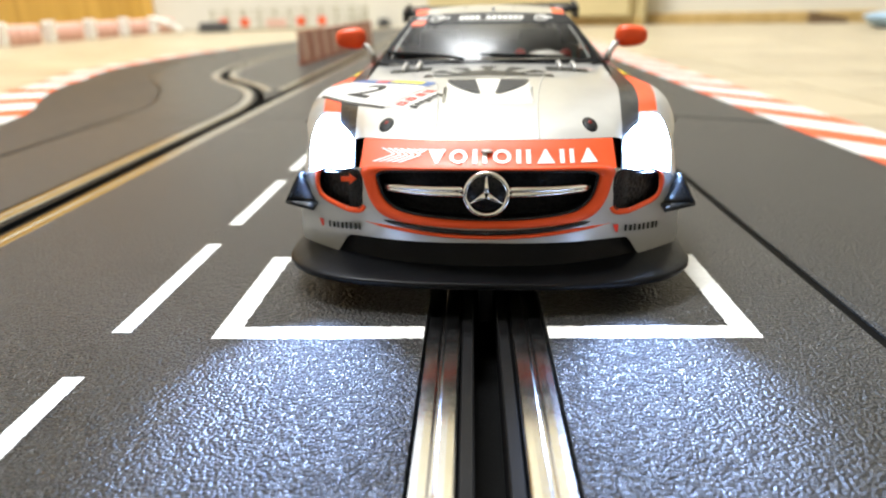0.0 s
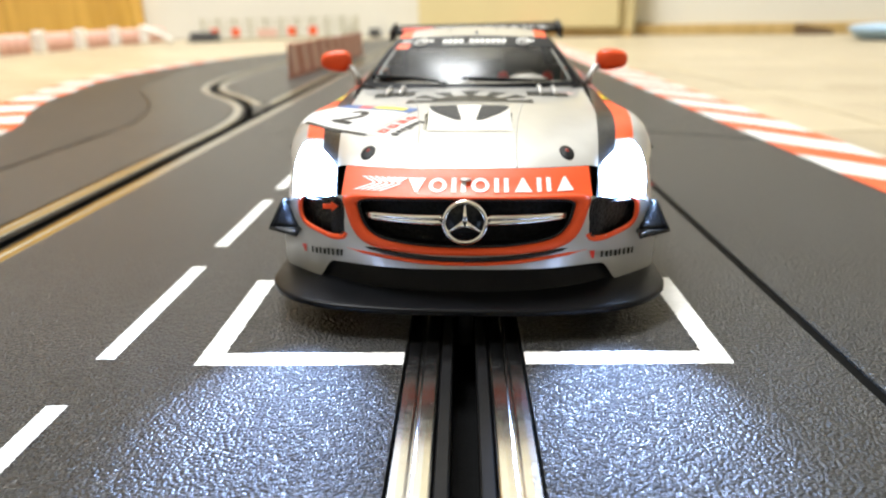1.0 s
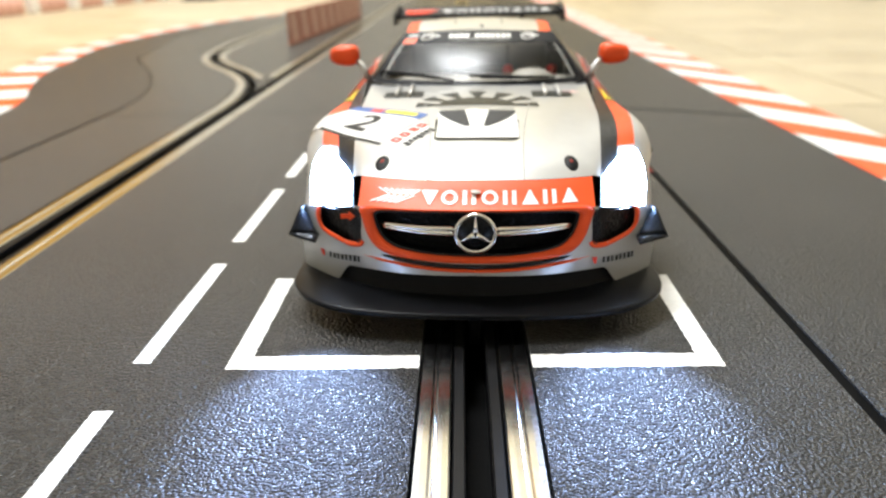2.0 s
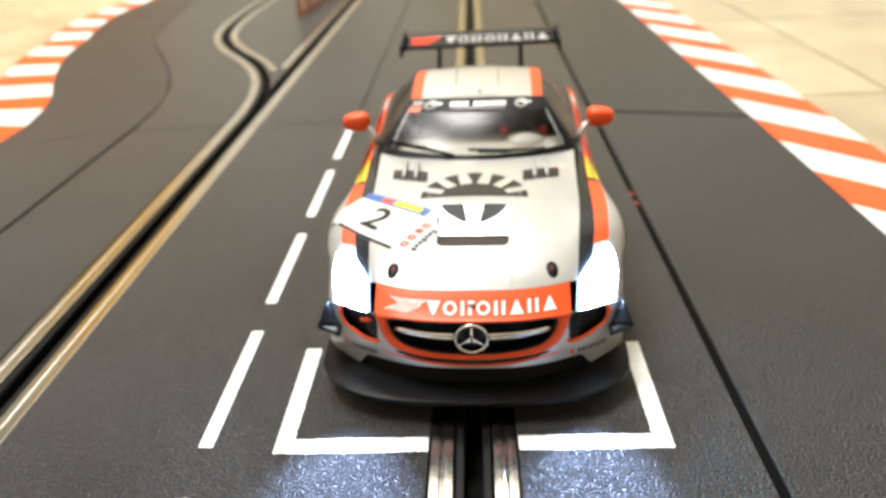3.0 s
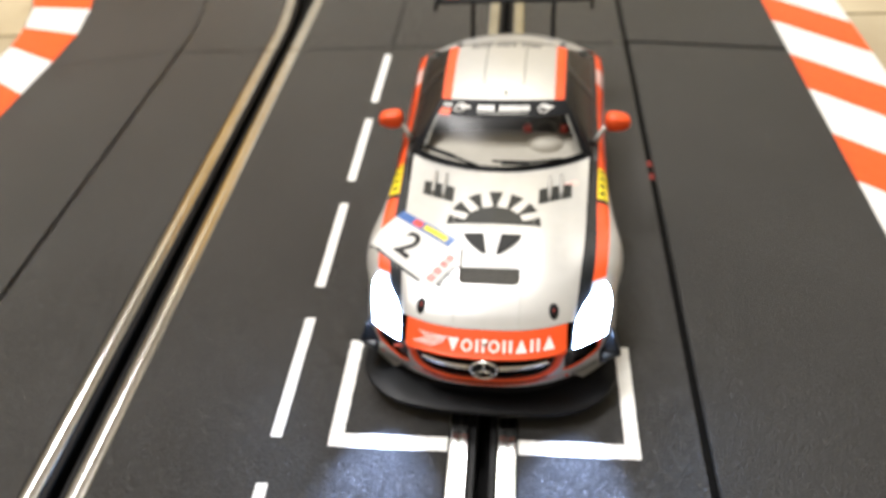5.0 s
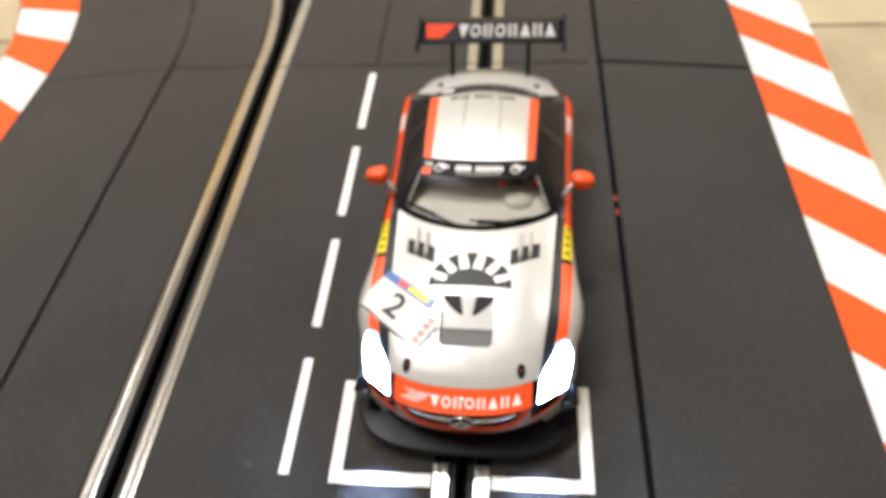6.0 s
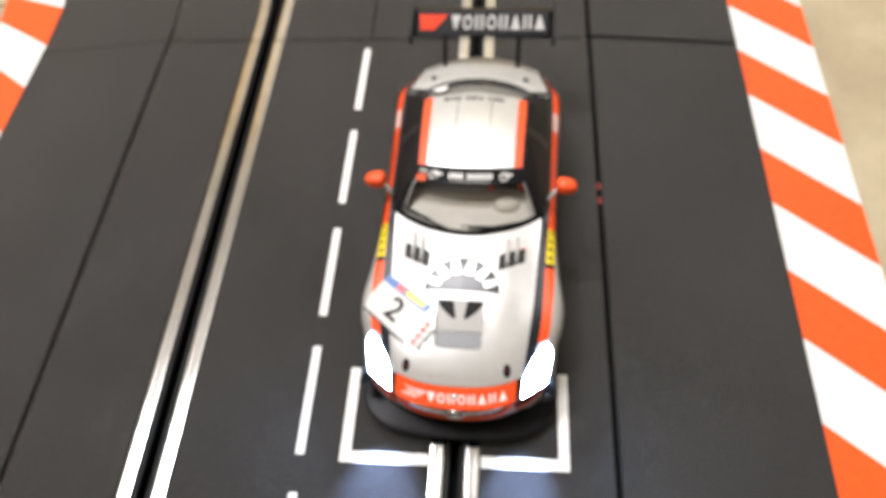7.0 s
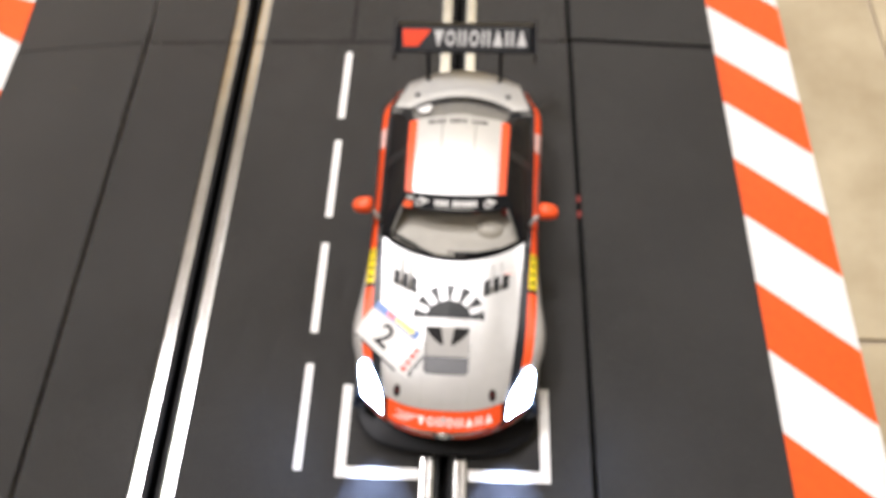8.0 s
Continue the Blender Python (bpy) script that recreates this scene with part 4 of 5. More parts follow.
# ---- glasshouse ----


def screen(s, t, out=0.0):
    bx, by, bz = 23.4 * s, glass_base(23.4 * s) + 0.5, 29.3 - 0.3 * s * s
    tx, ty, tz = 17.1 * s, 86.9 + 1.3 * s * s, 38.9 - 0.5 * s * s
    bulge = 0.7 * math.sin(math.pi * t) + out
    return (bx + (tx - bx) * t, by + (ty - by) * t - 0.4 * bulge, bz + (tz - bz) * t + 0.92 * bulge)


def patch(f, nu, nv, name, mat, parent, label=""):
    return part(name, grid(f, nu, nv), mat, parent, label, True)


windscreen = patch(lambda a, b: screen(0.985 * (2 * a - 1), 0.05 + 0.76 * b), 30, 16, "windscreen", GLASS, car, "clear plastic windscreen")
windscreen.visible_shadow = False
patch(lambda a, b: screen(2 * a - 1, 0.72 + 0.28 * b, 0.06), 30, 7, "sun_strip", BLACK_MATT, windscreen, "black sun strip")
patch(lambda a, b: screen(2 * a - 1, -0.04 + 0.09 * b, 0.06), 30, 3, "cowl", BLACK_MATT, windscreen, "black cowl")
for s in (1, -1):
    patch(lambda a, b: screen(s * (0.965 + 0.06 * a), 1.0 * b, 0.06), 3, 16, "screen_pillar", BLACK_MATT, windscreen, "black windscreen pillar")
    patch(lambda a, b: screen(s * (0.932 + 0.022 * a), 0.08 + 0.69 * b, -0.25), 2, 12, "pillar_trim", DECAL_GREY, windscreen, "pale pillar trim")
# sun strip print as plain bars
for k in range(12):
    if k != 4:
        patch(lambda a, b: screen(-0.38 + 0.068 * k + 0.05 * a + 0.010 * b, 0.828 + 0.085 * b, 0.14), 2, 1, "strip_mark", DECAL_WHITE, windscreen, "plain white block")
for k in range(18):
    patch(lambda a, b: screen(-0.36 + 0.042 * k + 0.030 * a, 0.775 + 0.026 * b, 0.14), 2, 1, "strip_mark", DECAL_GREY, windscreen, "plain grey bar")
for c in (-0.65, 0.64):
    part("strip_emblem", tube([Vector(screen(c + 0.075 * math.cos(q) + 0.02 * math.sin(q), 0.852 + 0.07 * math.sin(q), 0.2)) for q in (2 * math.pi * k / 20 for k in range(20))], 0.24, 5, closed=True), DECAL_WHITE, windscreen, "white oval emblem")
    patch(lambda a, b: screen(c - 0.02 + 0.17 * a, 0.857 + 0.04 * b, 0.16), 3, 1, "strip_emblem", DECAL_WHITE, windscreen, "white emblem bar")
for x0, x1, t0, t1, mat in ((-0.94, -0.78, 0.70, 0.83, KERB_RED), (-0.93, -0.79, 0.865, 0.93, DECAL_GREY)):
    patch(lambda a, b: screen(x0 + (x1 - x0) * a, t0 + (t1 - t0) * b, 0.14), 6, 1, "strip_mark", mat, windscreen, "plain printed mark")


def roof_point(s, t):
    fx, fy, fz = 17.1 * s, 87.1 + 1.3 * s * s, 38.95 - 0.5 * s * s
    rx, ry, rz = 18.0 * s, 120.3 - 2.3 * s * s, 38.7 - 0.6 * s * s
    return (fx + (rx - fx) * t, fy + (ry - fy) * t, fz + (rz - fz) * t + 1.8 * math.sin(math.pi * t) * (1 - 0.35 * s * s))


roof = patch(lambda a, b: roof_point(0.84 * (2 * a - 1), b), 24, 24, "roof", SILVER, car, "silver painted roof")
for s in (1, -1):
    patch(lambda a, b: roof_point(s * (0.84 + 0.16 * a), b), 5, 24, "roof_stripe", ORANGE, roof, "orange roof stripe")
    # roof grooves are not pressed in: dark grey beads give their shade
    part("roof_line_shade", tube([Vector(roof_point(s * 0.33, 0.2 + 0.7 * k / 10)) + Vector((0, 0, -0.02)) for k in range(11)], 0.15, 5), DARK_GREY, roof, "dark grey bead for the shade of a pressed line")
part("aerial", tube([Vector(roof_point(0.05, 0.07)), Vector(roof_point(0.05, 0.09)) + Vector((0, 0.2, 0.5))], 0.3, 6), BLACK_PAINT, roof, "tiny black aerial")
for k in (0, 1, 2, 3, 5, 6, 7, 8, 10, 11, 12, 13):
    u = -0.62 + 0.087 * k
    patch(lambda a, b: Vector(roof_point(u + (0.075, 0.05, 0.065)[k % 3] * a, 0.905 + 0.06 * b)) + Vector((0, 0, 0.08)), 2, 1, "roof_mark", DARK_GREY, roof, "grey printed bar")
patch(lambda a, b: Vector(roof_point(-0.45 + 0.8 * a, 0.035 + 0.02 * b)) + Vector((0, 0, 0.1)), 10, 1, "roof_mark", DECAL_GREY, roof, "grey printed bar")


def rear_point(s, t):
    rx, ry, rz = 18.0 * s, 120.3 - 2.3 * s * s, 38.7 - 0.6 * s * s
    bx, by, bz = 22.3 * s, 135.8 - 7.2 * s * s, 30.6 - 0.9 * s * s
    return (rx + (bx - rx) * t, ry + (by - ry) * t, rz + (bz - rz) * t + 0.8 * math.sin(math.pi * t))


rear_glass = patch(lambda a, b: rear_point(0.9 * (2 * a - 1), 0.06 + 0.88 * b), 24, 10, "rear_window", REAR_GLASS, car, "tinted rear window")
for s in (1, -1):
    patch(lambda a, b: rear_point(s * (0.9 + 0.12 * a), b), 3, 10, "rear_pillar", BLACK_PAINT, rear_glass, "black rear pillar")
patch(lambda a, b: rear_point(0.9 * (2 * a - 1), 0.06 * b), 16, 1, "window_edge", SILVER, rear_glass)
part("roof_bump", grid(lambda a, b: Vector(rear_point(0.26 * (2 * a - 1) * (1 - 0.15 * b), -0.02 + 0.14 * b)) + Vector((0, 0, 0.05 + 0.15 * math.sin(math.pi * b))), 10, 6), SILVER, roof, "small raised lip", True)
rear_glass.visible_shadow = False
patch(lambda a, b: Vector(rear_point(0.98 * (2 * a - 1), 0.90 + 0.22 * b)) - Vector((0, 0, 0.25)), 24, 2, "window_edge", BLACK_PAINT, rear_glass)
part("window_edge", tube([Vector(rear_point(0.98 * (k / 12 - 1), 0.985)) + Vector((0, 0, 0.3)) for k in range(25)], 0.28, 6), BLACK_PAINT, rear_glass, "black window seal", True)
patch(lambda a, b: Vector(rear_point(-0.66 + (0.15 + 0.13 * b) * (a - 0.5), 0.30 + 0.42 * b)) + Vector((0, 0, 0.1)), 4, 3, "window_mark", DECAL_WHITE, rear_glass, "white printed mark")


def roof_edge(y):
    if y < 88.4:
        t = (y - 75.2) / (88.2 - 75.2)
        return Vector(screen(1.0, min(max(t, 0), 1)))
    if y < 118:
        return Vector(roof_point(1.0, (y - 88.4) / (118 - 88.4)))
    return Vector(rear_point(1.0, min(1.0, (y - 118) / (128.6 - 118))))


def side_window(a, b, s):
    y = 75.2 + 53.4 * b
    top, x = roof_edge(y), hood_x(y) + 0.2
    low = Vector((x, y, skin_z(x, y)))
    p = top + (low - top) * a + Vector((0.5 * math.sin(math.pi * a), 0, 0))
    return (s * p.x, p.y, p.z)


for s in (1, -1):
    win = patch(lambda a, b: side_window(0.08 + 0.86 * a, b, s), 8, 44, "side_window", SIDE_GLASS, car, "dark tinted side window")
    patch(lambda a, b: side_window(0.08 * a, b, s), 2, 44, "gutter", BLACK_PAINT, win, "black roof edge")
    patch(lambda a, b: side_window(0.94 + 0.07 * a, b, s), 2, 44, "window_sill", BLACK_PAINT, win, "black window sill")
    patch(lambda a, b: Vector(side_window(0.05 + 0.9 * a, 0.52 + 0.07 * b, s)) + Vector((s * 0.1, 0, 0.1)), 8, 2, "door_pillar", BLACK_PAINT, win, "black door pillar")

# cabin
cabin = part("cabin_tub", grid(lambda a, b: (25.5 * (2 * a - 1), 70 + 62 * b, 17.0), 2, 2, thick=1.0), CABIN_DARK, car, "dark cabin floor")
part("cabin_wall", grid(lambda a, b: (25.5 * (2 * a - 1), 129.5, 17 + 14 * b), 2, 2, thick=0.6, down=(0, 1, 0)), CABIN_DARK, cabin)
for s in (1, -1):
    part("cabin_wall", grid(lambda a, b: (s * 25.8, 74 + 56 * a, 17 + 11.2 * b), 2, 2, thick=0.4, down=(s, 0, 0)), CABIN_DARK, cabin)


def dash_point(a, b):
    s = 2 * a - 1
    x, y, z = screen(0.95 * s, 0.0)
    edge = 86.6 - 1.2 * s * s
    if b < 0.6:
        t = b / 0.6
        return (x, y + 0.4 + (edge - y) * t, z - 0.9 + 0.9 * math.sin(0.75 * math.pi * t))
    t = (b - 0.6) / 0.4
    return (x, edge + 0.4 + 1.2 * math.sin(0.5 * math.pi * t), z - 0.9 + 0.64 - 9 * t ** 1.6)


# grey sheet that follows the rear window 1.5 mm below it
part("rear_sheet", grid(lambda a, b: Vector(rear_point(0.92 * (2 * a - 1), 0.04 + 0.9 * b)) - Vector((0, 0.6, 1.5)), 12, 6), SHEET_GREY, cabin, "grey sheet close under the rear window", True)
part("boot_tray", box(-16, 16, 127, 144, 18, 26.4, 1.0), CABIN_DARK, cabin, "dark boot tray")
part("dashboard", grid(dash_point, 24, 10), INTERIOR, cabin, "pale beige dashboard", True)
bm = bmesh.new()
bmesh.ops.create_uvsphere(bm, u_segments=20, v_segments=10, radius=1.0)
for v in bm.verts:
    v.co = (12.3 + v.co.x * 5.4, 80.6 + v.co.y * 4.6, 28.4 + v.co.z * 2.6)
part("instrument_hood", bm, INTERIOR, cabin, "pale beige instrument hood", True)
part("steering_wheel", tube([(12.4 + 3.4 * math.cos(a), 87.6 + 1.2 * math.sin(a), 27.6 + 3.2 * math.sin(a)) for a in (2 * math.pi * k / 24 for k in range(24))], 0.5, 6, closed=True), CABIN_DARK, cabin, "dark steering wheel", True)
for sx in (12.2, -12.2):
    seat = part("seat", box(sx - 5.2, sx + 5.2, 99, 102, 18, 35, 1.2), CABIN_DARK, cabin, "dark bucket seat", True)
    if sx > 0:
        for bx in (7.2, 17.6):
            part("bolster", box(bx - 1.3, bx + 1.3, 85.6, 88.4, 25.5, 31.0, 1.1), SEAT_RED, seat, "red seat bolster", True)
part("roll_bar", tube([(-15, 106, 20), (-15.5, 106, 34), (-13, 106, 36.6), (13, 106, 36.6), (15.5, 106, 34), (15, 106, 20)], 0.7, 8), CABIN_DARK, cabin, "dark roll bar", True)

# wipers
for pts in (((-20.0, 0.10), (-13.0, 0.09), (-5.0, 0.02)), ((0.6, 0.075), (6.5, 0.06), (16.5, 0.035))):
    part("wiper", tube([Vector(screen(x / 22.5, t, 0.7)) for x, t in pts], [0.42, 0.5, 0.25], 6), BLACK_MATT, car, "black windscreen wiper", True)
    a, b = pts[0], pts[1]
    part("wiper_blade", tube([Vector(screen((a[0] - 2.4) / 22.5, a[1] + 0.03, 0.55)), Vector(screen((b[0] + 1.0) / 22.5, b[1] + 0.02, 0.55))], 0.32, 6), BLACK_MATT, car, "black wiper blade")


def hollow_block(f, bar_u, bar_w, pair):
    """A plain hollow block, or a pair of bars, drawn on a surface f(u, w)."""
    bm = bmesh.new()
    if pair:
        for u in (0.0, 1.0 - bar_u):
            grid(lambda a, b: f(0.12 + 0.76 * u + 1.2 * bar_u * a, b), 2, 4, bm)
    else:
        for u in (0.0, 1.0 - bar_u):
            grid(lambda a, b: f(u + bar_u * a, b), 2, 4, bm)
        for w in (0.0, 1.0 - bar_w):
            grid(lambda a, b: f(bar_u + (1 - 2 * bar_u) * a, w + bar_w * b), 4, 1, bm)
    return bm


def mark_shapes(f, parent, name, mat):
    """A row of plain shapes (triangles, rings, bars) in the place of a brand name, on a surface f(u, w) with u and w from 0 to 1."""
    step = 1.0 / 8
    for k, kind in enumerate(("down", "ring", "bars", "ring", "bars", "up", "bars", "up")):
        u0, wide = k * step, step * 0.84
        bm = bmesh.new()
        if kind == "ring":
            grid(lambda a, b: f(u0 + wide * (0.5 + (0.5 - 0.22 * b) * math.cos(2 * math.pi * a)), 0.5 + (0.5 - 0.2 * b) * math.sin(2 * math.pi * a)), 24, 1, bm)
        elif kind == "bars":
            for c in (0.08, 0.62):
                grid(lambda a, b: f(u0 + wide * (c + 0.26 * a), b), 2, 4, bm)
        else:
            flip_w = kind == "down"
            grid(lambda a, b: f(u0 + wide * (0.5 + (a - 0.5) * (0.12 + 0.88 * (b if flip_w else 1 - b))), b), 2, 6, bm)
        bmesh.ops.remove_doubles(bm, verts=bm.verts[:], dist=0.001)
        part(name, bm, mat, parent, "plain white shape", True)


def prism_side(outline, x0, x1):
    """An outline in y, z pulled from x0 to x1."""
    bm = bmesh.new()
    a, b = [bm.verts.new((x0, y, z)) for y, z in outline], [bm.verts.new((x1, y, z)) for y, z in outline]
    bm.faces.new(a)
    bm.faces.new(b[::-1])
    for i in range(len(a)):
        j = (i + 1) % len(a)
        bm.faces.new((a[j], a[i], b[i], b[j]))
    bmesh.ops.recalc_face_normals(bm, faces=bm.faces[:])
    return bm


# ---- mirrors, wing, bonnet fittings ----
for s in (1, -1):
    bm = bmesh.new()
    bmesh.ops.create_uvsphere(bm, u_segments=24, v_segments=14, radius=1.0)
    for v in bm.verts:
        p = [math.copysign(abs(c) ** 0.72, c) for c in v.co]
        taper = 1.0 - 0.14 * p[0] * 1.0
        v.co = (s * (31.9 + 3.5 * p[0]), 85.0 + 2.7 * p[1] * taper - 0.25 * p[0], 33.7 + 2.35 * p[2] * taper)
    mirror = part("mirror", bm, ORANGE, car, "glossy orange door mirror", True)
    part("mirror_stem", tube([(s * 26.2, 82.0, 28.6), (s * 26.9, 82.6, 30.4), (s * 28.0, 83.6, 31.9), (s * 29.6, 84.6, 32.6)], [0.85, 0.75, 0.7, 0.7], 8), SILVER, mirror, "silver mirror stem", True)


WING_ROLL = 0.016  # the wing sits a little crooked on its struts


def wing_point(a, b):
    x = 26.4 * (2 * a - 1)
    camber = 0.35 * math.sin(math.pi * b)
    return (x, 151.4 + 12.3 * b, 38.6 + 1.2 * b - camber + WING_ROLL * x)


def wing_top(a, b, lift=0.12):
    return Vector(wing_point(a, b)) + Vector((0, -0.35 * lift, lift))


wing = part("rear_wing", grid(wing_point, 24, 10, thick=0.6), BLACK_MATT, car, "black rear wing", True)
part("wing_lip", tube([Vector(wing_point(k / 12, 0.0)) + Vector((0, 0.2, -0.5)) for k in range(13)], 0.62, 8), BLACK_MATT, wing, "black rounded leading edge", True)
part("wing_flap", grid(lambda a, b: Vector((26.2 * (2 * a - 1), 163.3 + 0.8 * b, 39.7 + 0.8 * b + WING_ROLL * 26.2 * (2 * a - 1))), 12, 1, thick=0.4, down=(0, 0.5, -0.3)), GLOSS_GREY, wing, "glossy grey trailing edge")
mark_shapes(lambda u, w: wing_top(0.27 + 0.69 * u, 0.20 + 0.60 * w), wing, "wing_mark", WING_WHITE)
part("wing_mark", grid(lambda a, b: wing_top(0.035 + 0.02 * (1 - b) + (0.10 + 0.11 * b) * a, 0.18 + 0.64 * b), 4, 4), WING_RED, wing, "plain red block")
for s in (1, -1):
    part("end_plate", prism_side([(148.6, 35.8 + 0.43 * s), (163.4, 36.4 + 0.43 * s), (165.6, 41.3 + 0.43 * s), (158.0, 40.7 + 0.43 * s), (148.8, 39.2 + 0.43 * s)], s * 26.9 - 0.4, s * 26.9 + 0.4), BLACK_MATT, wing, "black wing end plate")
    part("strut", tube([(s * 14.0, 147.0, 26.5), (s * 14.0, 150.5, 32.0), (s * 14.0, 154.5, 38.0)], 0.75, 8), BLACK_MATT, wing, "black wing strut", True)
for s in (1, -1):
    part("boot_catch", lathe([(1.1, 0.0), (1.0, 0.5), (0.4, 0.7)], "z", on_skin(s * 17.4, 137.9, 0), 14), DARK_GREY, car, "small dark boot catch", True)
    for nm, mat, lab, rx, ry, rz, lift in (("bonnet_catch", BLACK_MATT, "black oval bonnet catch", 1.15, 1.9, 0.32, 0.0), ("catch_pin", CLIP_RED, "red pin", 0.4, 0.55, 0.45, 0.05)):
        bm = bmesh.new()
        bmesh.ops.create_uvsphere(bm, u_segments=16, v_segments=8, radius=1.0)
        for v in bm.verts:
            x, y = s * 15.2 + v.co.x * rx, 22.9 + v.co.y * ry
            v.co = (x, y, on_skin(x, y, lift)[2] + v.co.z * rz)
        part(nm, bm, mat, car, lab, True)


def decal(name, quad, mat, label, n=8, lift=0.1, m=None):
    """A printed quad laid on the body: corners in order round."""
    (ax, ay), (bx, by), (cx, cy), (dx, dy) = quad

    def f(a, b):
        x = (ax * (1 - a) + bx * a) * (1 - b) + (dx * (1 - a) + cx * a) * b
        y = (ay * (1 - a) + by * a) * (1 - b) + (dy * (1 - a) + cy * a) * b
        return on_skin(x, y, lift)
    bm = grid(f, n, m or n)
    bmesh.ops.recalc_face_normals(bm, faces=bm.faces[:])
    if bm.faces[:][0].normal.z < 0:
        bmesh.ops.reverse_faces(bm, faces=bm.faces[:])
    return part(name, bm, mat, hood, label, True)


# raised centre of the bonnet, scoop and ducts
for s in (1, -1):
    # creases as grey beads on the silver, their shade put into the colour
    part("crease_shade", tube([on_skin(s * (7.45 + 0.0028 * (y - 18) ** 2), y, -0.02) for y in range(18, 56, 2)], 0.16, 5), DECAL_GREY, hood, "grey bead for the shade of a bonnet crease")
rim_z = on_skin(0, 28.2, 0)[2]


def ramp_z(x, y):
    """The sunken plate that leads down to the opening."""
    t = (y - 34.3) / 9.3
    return rim_z - 0.95 + (on_skin(x, 43.6, 0)[2] - rim_z + 0.95) * t


part("scoop", grid(lambda a, b: (7.25 * (2 * a - 1), 28.2 + 6.3 * b, rim_z - 1.15), 2, 2, thick=0.3), SCOOP_GREY, hood, "dark glossy sunken opening in the bonnet")
part("scoop_plate", grid(lambda a, b: (7.25 * (2 * a - 1), 34.3 + 9.3 * b, ramp_z(7.25 * (2 * a - 1), 34.3 + 9.3 * b)), 12, 8), SILVER, hood, "silver sunken bonnet plate", True)
part("scoop_wall", grid(lambda a, b: (7.25 * (2 * a - 1), 28.2, rim_z - 1.2 + (on_skin(7.25 * (2 * a - 1), 28.2, -0.03)[2] - rim_z + 1.2) * b), 12, 2), BLACK_MATT, hood, "black front wall")
for s in (1, -1):
    part("scoop_wall", grid(lambda a, b: (s * 7.25, 28.2 + 6.1 * a, rim_z - 1.2 + (on_skin(7.25, 28.2 + 6.1 * a, -0.03)[2] - rim_z + 1.2) * b), 8, 2), SILVER, hood, "silver side wall")
    part("scoop_wall", grid(lambda a, b: (s * 7.25, 34.3 + 9.3 * a, ramp_z(7.25, 34.3 + 9.3 * a) + (on_skin(7.25, 34.3 + 9.3 * a, 0)[2] - ramp_z(7.25, 34.3 + 9.3 * a)) * b), 8, 2), SILVER, hood, "silver side wall")

    def duct(a, b, x0, x1, y0, y1, shrink, lift):
        y = y0 + (y1 - y0) * b
        inner = x0 + 1.0 * b
        x = inner + (x1 - shrink * (1 - b) ** 1.6 - inner) * a
        return (s * x, y, ramp_z(x, y) + lift)
    part("duct", grid(lambda a, b: duct(a, b, 1.2, 7.1, 37.9, 43.2, 5.0, 0.15), 8, 8), DIGIT_BLACK, hood, "black bonnet duct")
    for k in range(3):
        x = 10.9 + 2.95 * k
        lean = 1.45 * k
        decal("louvre", ((s * x, 54.2 + lean), (s * (x + 2.55), 55.4 + lean), (s * (x + 2.7), 61.2 + lean - 0.5 * (k == 2)), (s * (x + 0.1), 59.8 + lean)), BLACK_PRINT, "black bonnet louvre", 4, 0.14)
        if k:
            part("louvre_fin", tube([on_skin(s * (x - 0.2), 54.6 + lean, 0.25), on_skin(s * (x - 0.15), 56.6 + lean, 0.7), on_skin(s * (x - 0.1), 61.4 + lean, 1.0), on_skin(s * (x - 0.05), 64.4 + lean, 0.3)], [0.34, 0.48, 0.5, 0.34], 8), SILVER, hood, "silver louvre fin", True)

# black rising-sun print
bm = bmesh.new()
grid(lambda a, b: on_skin(7.3 * b * math.cos(math.pi * a), 47.0 + 5.5 * b * math.sin(math.pi * a), 0.1), 24, 4, bm)
grid(lambda a, b: on_skin(11.4 * (2 * a - 1), 46.4 + 0.7 * b, 0.1), 16, 1, bm)
for k in range(7):
    c = math.pi * (0.02 + 0.96 * k / 6)
    w = 0.16
    grid(lambda a, b: on_skin((7.2 + 4.5 * b) * math.cos(c + w * (0.42 + 0.58 * b) * (2 * a - 1)), 47.1 + (5.4 + 5.7 * b) * math.sin(c + w * (0.42 + 0.58 * b) * (2 * a - 1)), 0.1), 2, 3, bm)
part("sun_print", bm, BLACK_PRINT, hood, "black half-sun print with rays", True)
for k in range(10):
    if k != 7:
        decal("print_bar", ((-6.8 + 1.4 * k, 44.7), (-5.75 + 1.4 * k, 44.7), (-5.75 + 1.4 * k, 45.7), (-6.8 + 1.4 * k, 45.7)), DECAL_GREY, "grey printed bar", 2, 0.1, 1)

# race number sticker
A, B, C, D = Vector((-16.5, 28.6)), Vector((-8.8, 41.0)), Vector((-23.6, 51.8)), Vector((-31.1, 40.7))


def on_sticker(u, w):
    return (A * (1 - u) + B * u) * (1 - w) + (D * (1 - u) + C * u) * w


def sticker_bit(name, u0, u1, w0, w1, mat, label, lift, n=8):
    return decal(name, [tuple(on_sticker(u, w)) for u, w in ((u0, w0), (u1, w0), (u1, w1), (u0, w1))], mat, label, n, lift)


sticker_bit("race_sticker", 0.0, 1.0, 0.0, 1.0, STICKER, "white race number sticker", 0.07, 18)
sticker_bit("sticker_header", 0.80, 1.0, 0.0, 1.0, DECAL_BLUE, "blue header", 0.1, 12)
sticker_bit("header_mark", 0.85, 0.96, 0.10, 0.52, DECAL_YELLOW, "yellow printed bar", 0.14, 8)
sticker_bit("header_mark", 0.84, 0.97, 0.56, 0.72, DECAL_RED, "red printed mark", 0.14, 4)
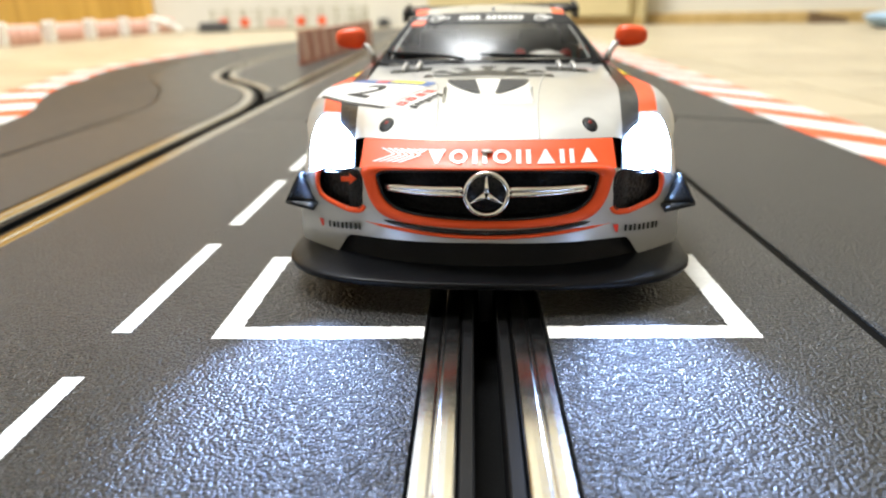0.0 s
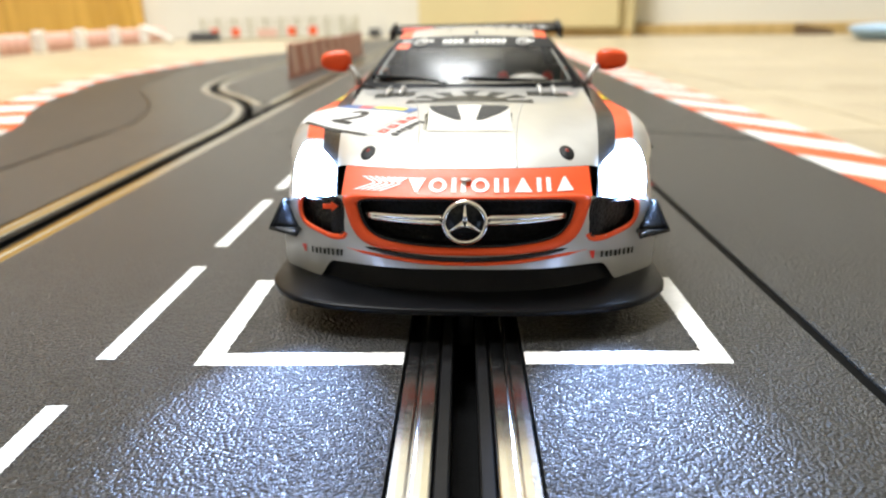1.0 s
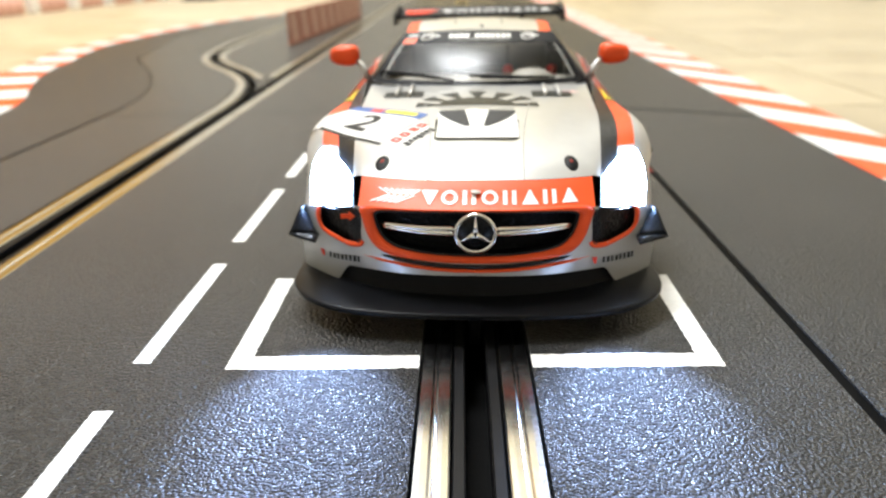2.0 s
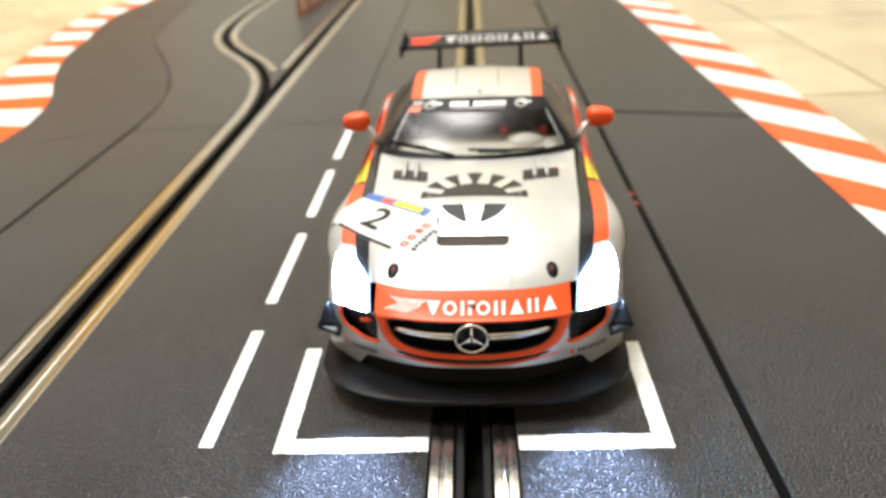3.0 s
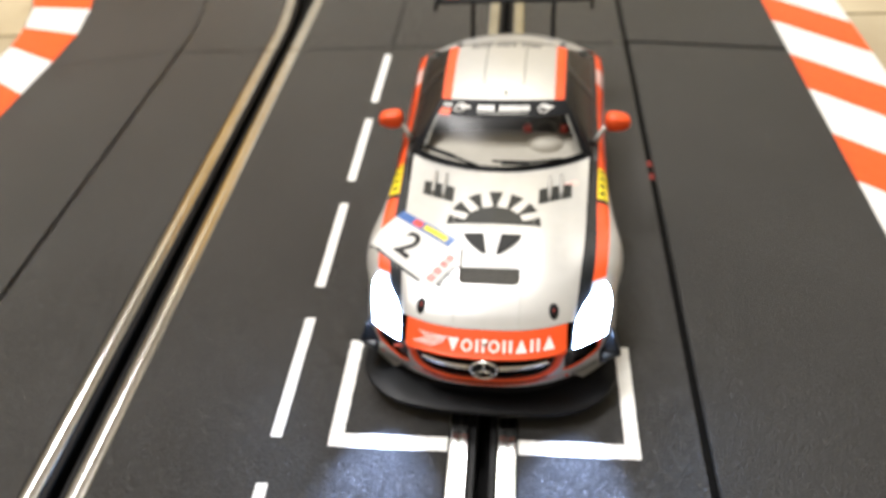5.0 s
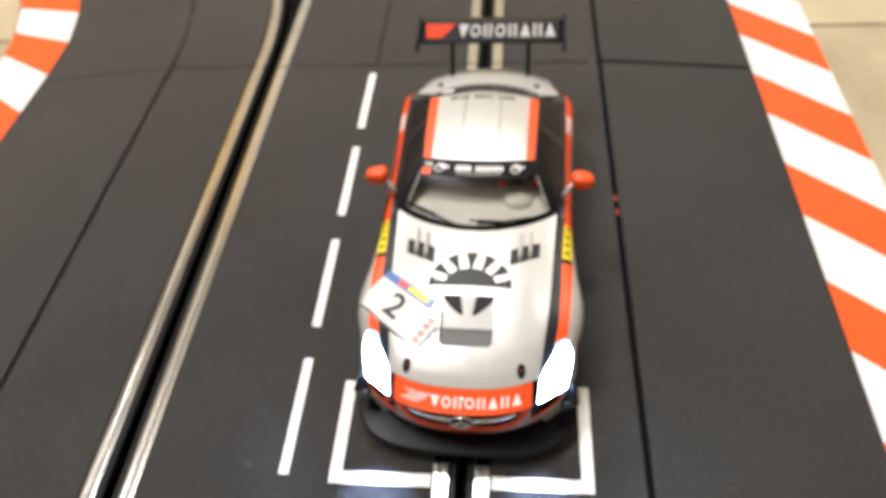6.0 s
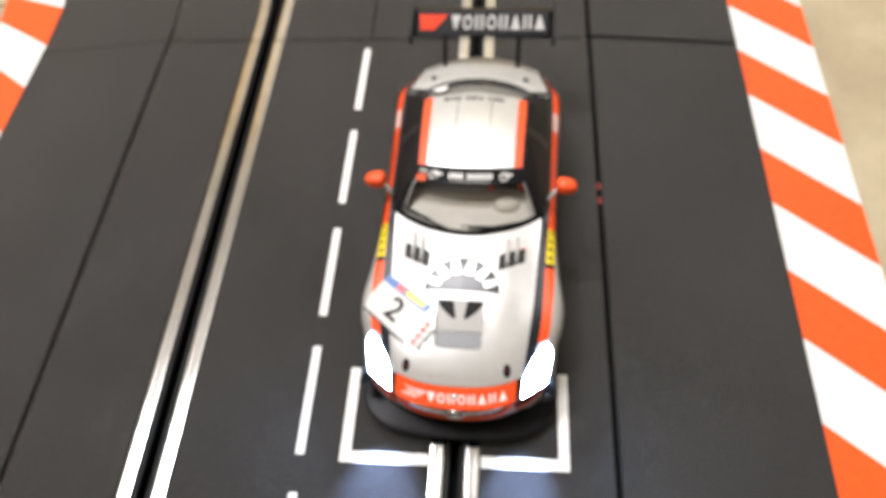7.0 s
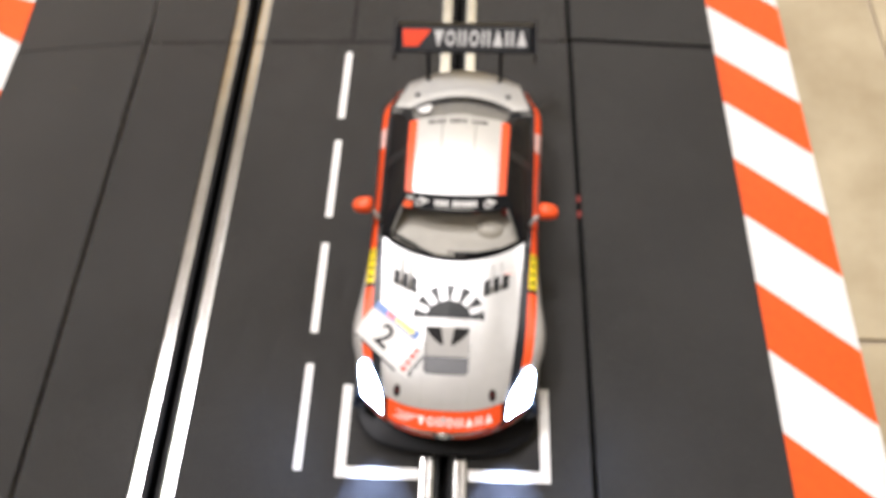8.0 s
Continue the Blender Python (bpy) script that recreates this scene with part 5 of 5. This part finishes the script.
sticker_bit("sticker_foot", 0.0, 0.05, 0.0, 1.0, BLACK_PAINT, "black edge line", 0.11, 12)

curve = bpy.data.curves.new("race_digit", "FONT")
curve.body, curve.align_x, curve.align_y, curve.size, curve.offset = "2", "CENTER", "CENTER", 1.0, 0.018
temp = new("temp_digit", curve)
me = bpy.data.meshes.new_from_object(temp.evaluated_get(bpy.context.evaluated_depsgraph_get()))
bpy.data.objects.remove(temp)
bm = bmesh.new()
bm.from_mesh(me)
bmesh.ops.triangulate(bm, faces=bm.faces[:])
bmesh.ops.subdivide_edges(bm, edges=bm.edges[:], cuts=1)
for v in bm.verts:
    p = on_sticker(0.42 + 0.72 * v.co.y, 0.50 - 0.58 * v.co.x)
    v.co = on_skin(p.x, p.y, 0.13)
part("race_digit", bm, DIGIT_BLACK, hood, "black digit two")

# sponsor prints near the sticker, as plain blocks
decal("sponsor_panel", [(-15.7, 29.1), (-9.9, 37.2), (-7.9, 33.5), (-12.4, 26.7)], STICKER, "white printed panel", 8, 0.06)
for k in range(4):
    p, q = Vector((-14.8, 29.5)), Vector((-9.8, 36.5))
    a, d = p + (q - p) * (0.26 * k), (q - p) * 0.19
    n = Vector((1.5, -1.1))
    bm = hollow_block(lambda u, w: on_skin(*(a + d * u + n * w), 0.12), 0.38, 0.3, (0, 0, 1, 0)[k])
    part("print_block", bm, DECAL_RED, hood, "red printed block")
for k in range(7):
    p, d, n = Vector((-12.4, 27.9)) + Vector((4.4, 6.0)) * (k / 7), Vector((4.4, 6.0)) * 0.1, Vector((0.9, -0.7)) * (1.0 if k % 3 else 1.35)
    decal("print_bar", [tuple(p), tuple(p + d), tuple(p + d + n), tuple(p + n)], BLACK_PRINT, "black printed bar", 2, 0.12, 2)
decal("print_bar", [(15.2, 61.8), (20.6, 65.5), (21.4, 64.0), (16.4, 60.6)], DECAL_PINK, "faded pink printed bar", 5, 0.12, 2)

# orange nose panel: a row of plain white shapes and a mark of nested chevrons
mark_shapes(lambda u, w: Vector(skin(-8.3 + 24.4 * u, 13.1 + 2.45 * w)) + Vector((0, -0.07, 0.1)), nose_panel, "nose_mark", DECAL_WHITE)


def nose_stroke(x0, w0, x1, w1, wide=0.46):
    """A thin white stroke on the nose panel."""
    return grid(lambda a, b: Vector(skin(x0 + (x1 - x0) * a + wide * b, 13.1 + 2.45 * (w0 + (w1 - w0) * a))) + Vector((0, -0.07, 0.1)), 8, 1)


for k in range(5):
    apex = -13.5 + 0.95 * k
    part("nose_mark", nose_stroke(apex - 3.0, 0.0, apex, 0.6), DECAL_WHITE, nose_panel, "white lower stroke of a chevron mark", True)
    part("nose_mark", nose_stroke(apex - 1.9, 1.0, apex, 0.61), DECAL_WHITE, nose_panel, "white upper stroke of a chevron mark", True)
for k in range(3):
    part("nose_mark", nose_stroke(-12.2 + 1.05 * k, 0.80 - 0.05 * k, -10.4 + 0.75 * k, 1.0, 0.6), DECAL_WHITE, nose_panel, "white tail of a chevron mark", True)

# yellow tags and pale patches on the stripes
for s in (1, -1):
    for v0, v1, mat, lab, nm in ((58.5, 71.5, DECAL_YELLOW, "yellow tag", "side_tag"), (113.0, 121.0, DECAL_PINK, "pale patch", "side_patch")):
        strip(nm, lambda v: orange_in(v) + 0.1, lambda v: orange_out(v) - 0.1, v0, v1, mat, 4, 10, lab, (s,), 0.1)
    for v0 in (60.0, 63.2, 66.4, 69.4):
        strip("tag_bar", lambda v: orange_in(v) + 0.7, lambda v: orange_out(v) - 0.9, v0, v0 + 1.3, BLACK_PAINT, 3, 2, "black printed bar", (s,), 0.18)
    strip("tag_edge", lambda v: orange_in(v) + 0.05, lambda v: orange_out(v) - 0.05, 56.9, 58.4, BLACK_PAINT, 3, 2, "black edge", (s,), 0.12)

# ---- floor tiles ----
STEP = 177.0
tile_mesh = None
for i in range(-6, 7):
    for j in range(-4, 9):
        cx, cy = 194.0 + STEP * (i - 0.5), 55.0 + STEP * (j + 0.5)
        if tile_mesh is None:
            ob = part("tile", box(-STEP / 2 + 0.9, STEP / 2 - 0.9, -STEP / 2 + 0.9, STEP / 2 - 0.9, -2.0, 0.0, 0.5, segs=1), TILE, floor)
            tile_mesh = ob.data
        else:
            ob = new("tile", tile_mesh)
            ob.parent = floor
        ob.location = (cx * MM, cy * MM, FLOOR_Z * MM)
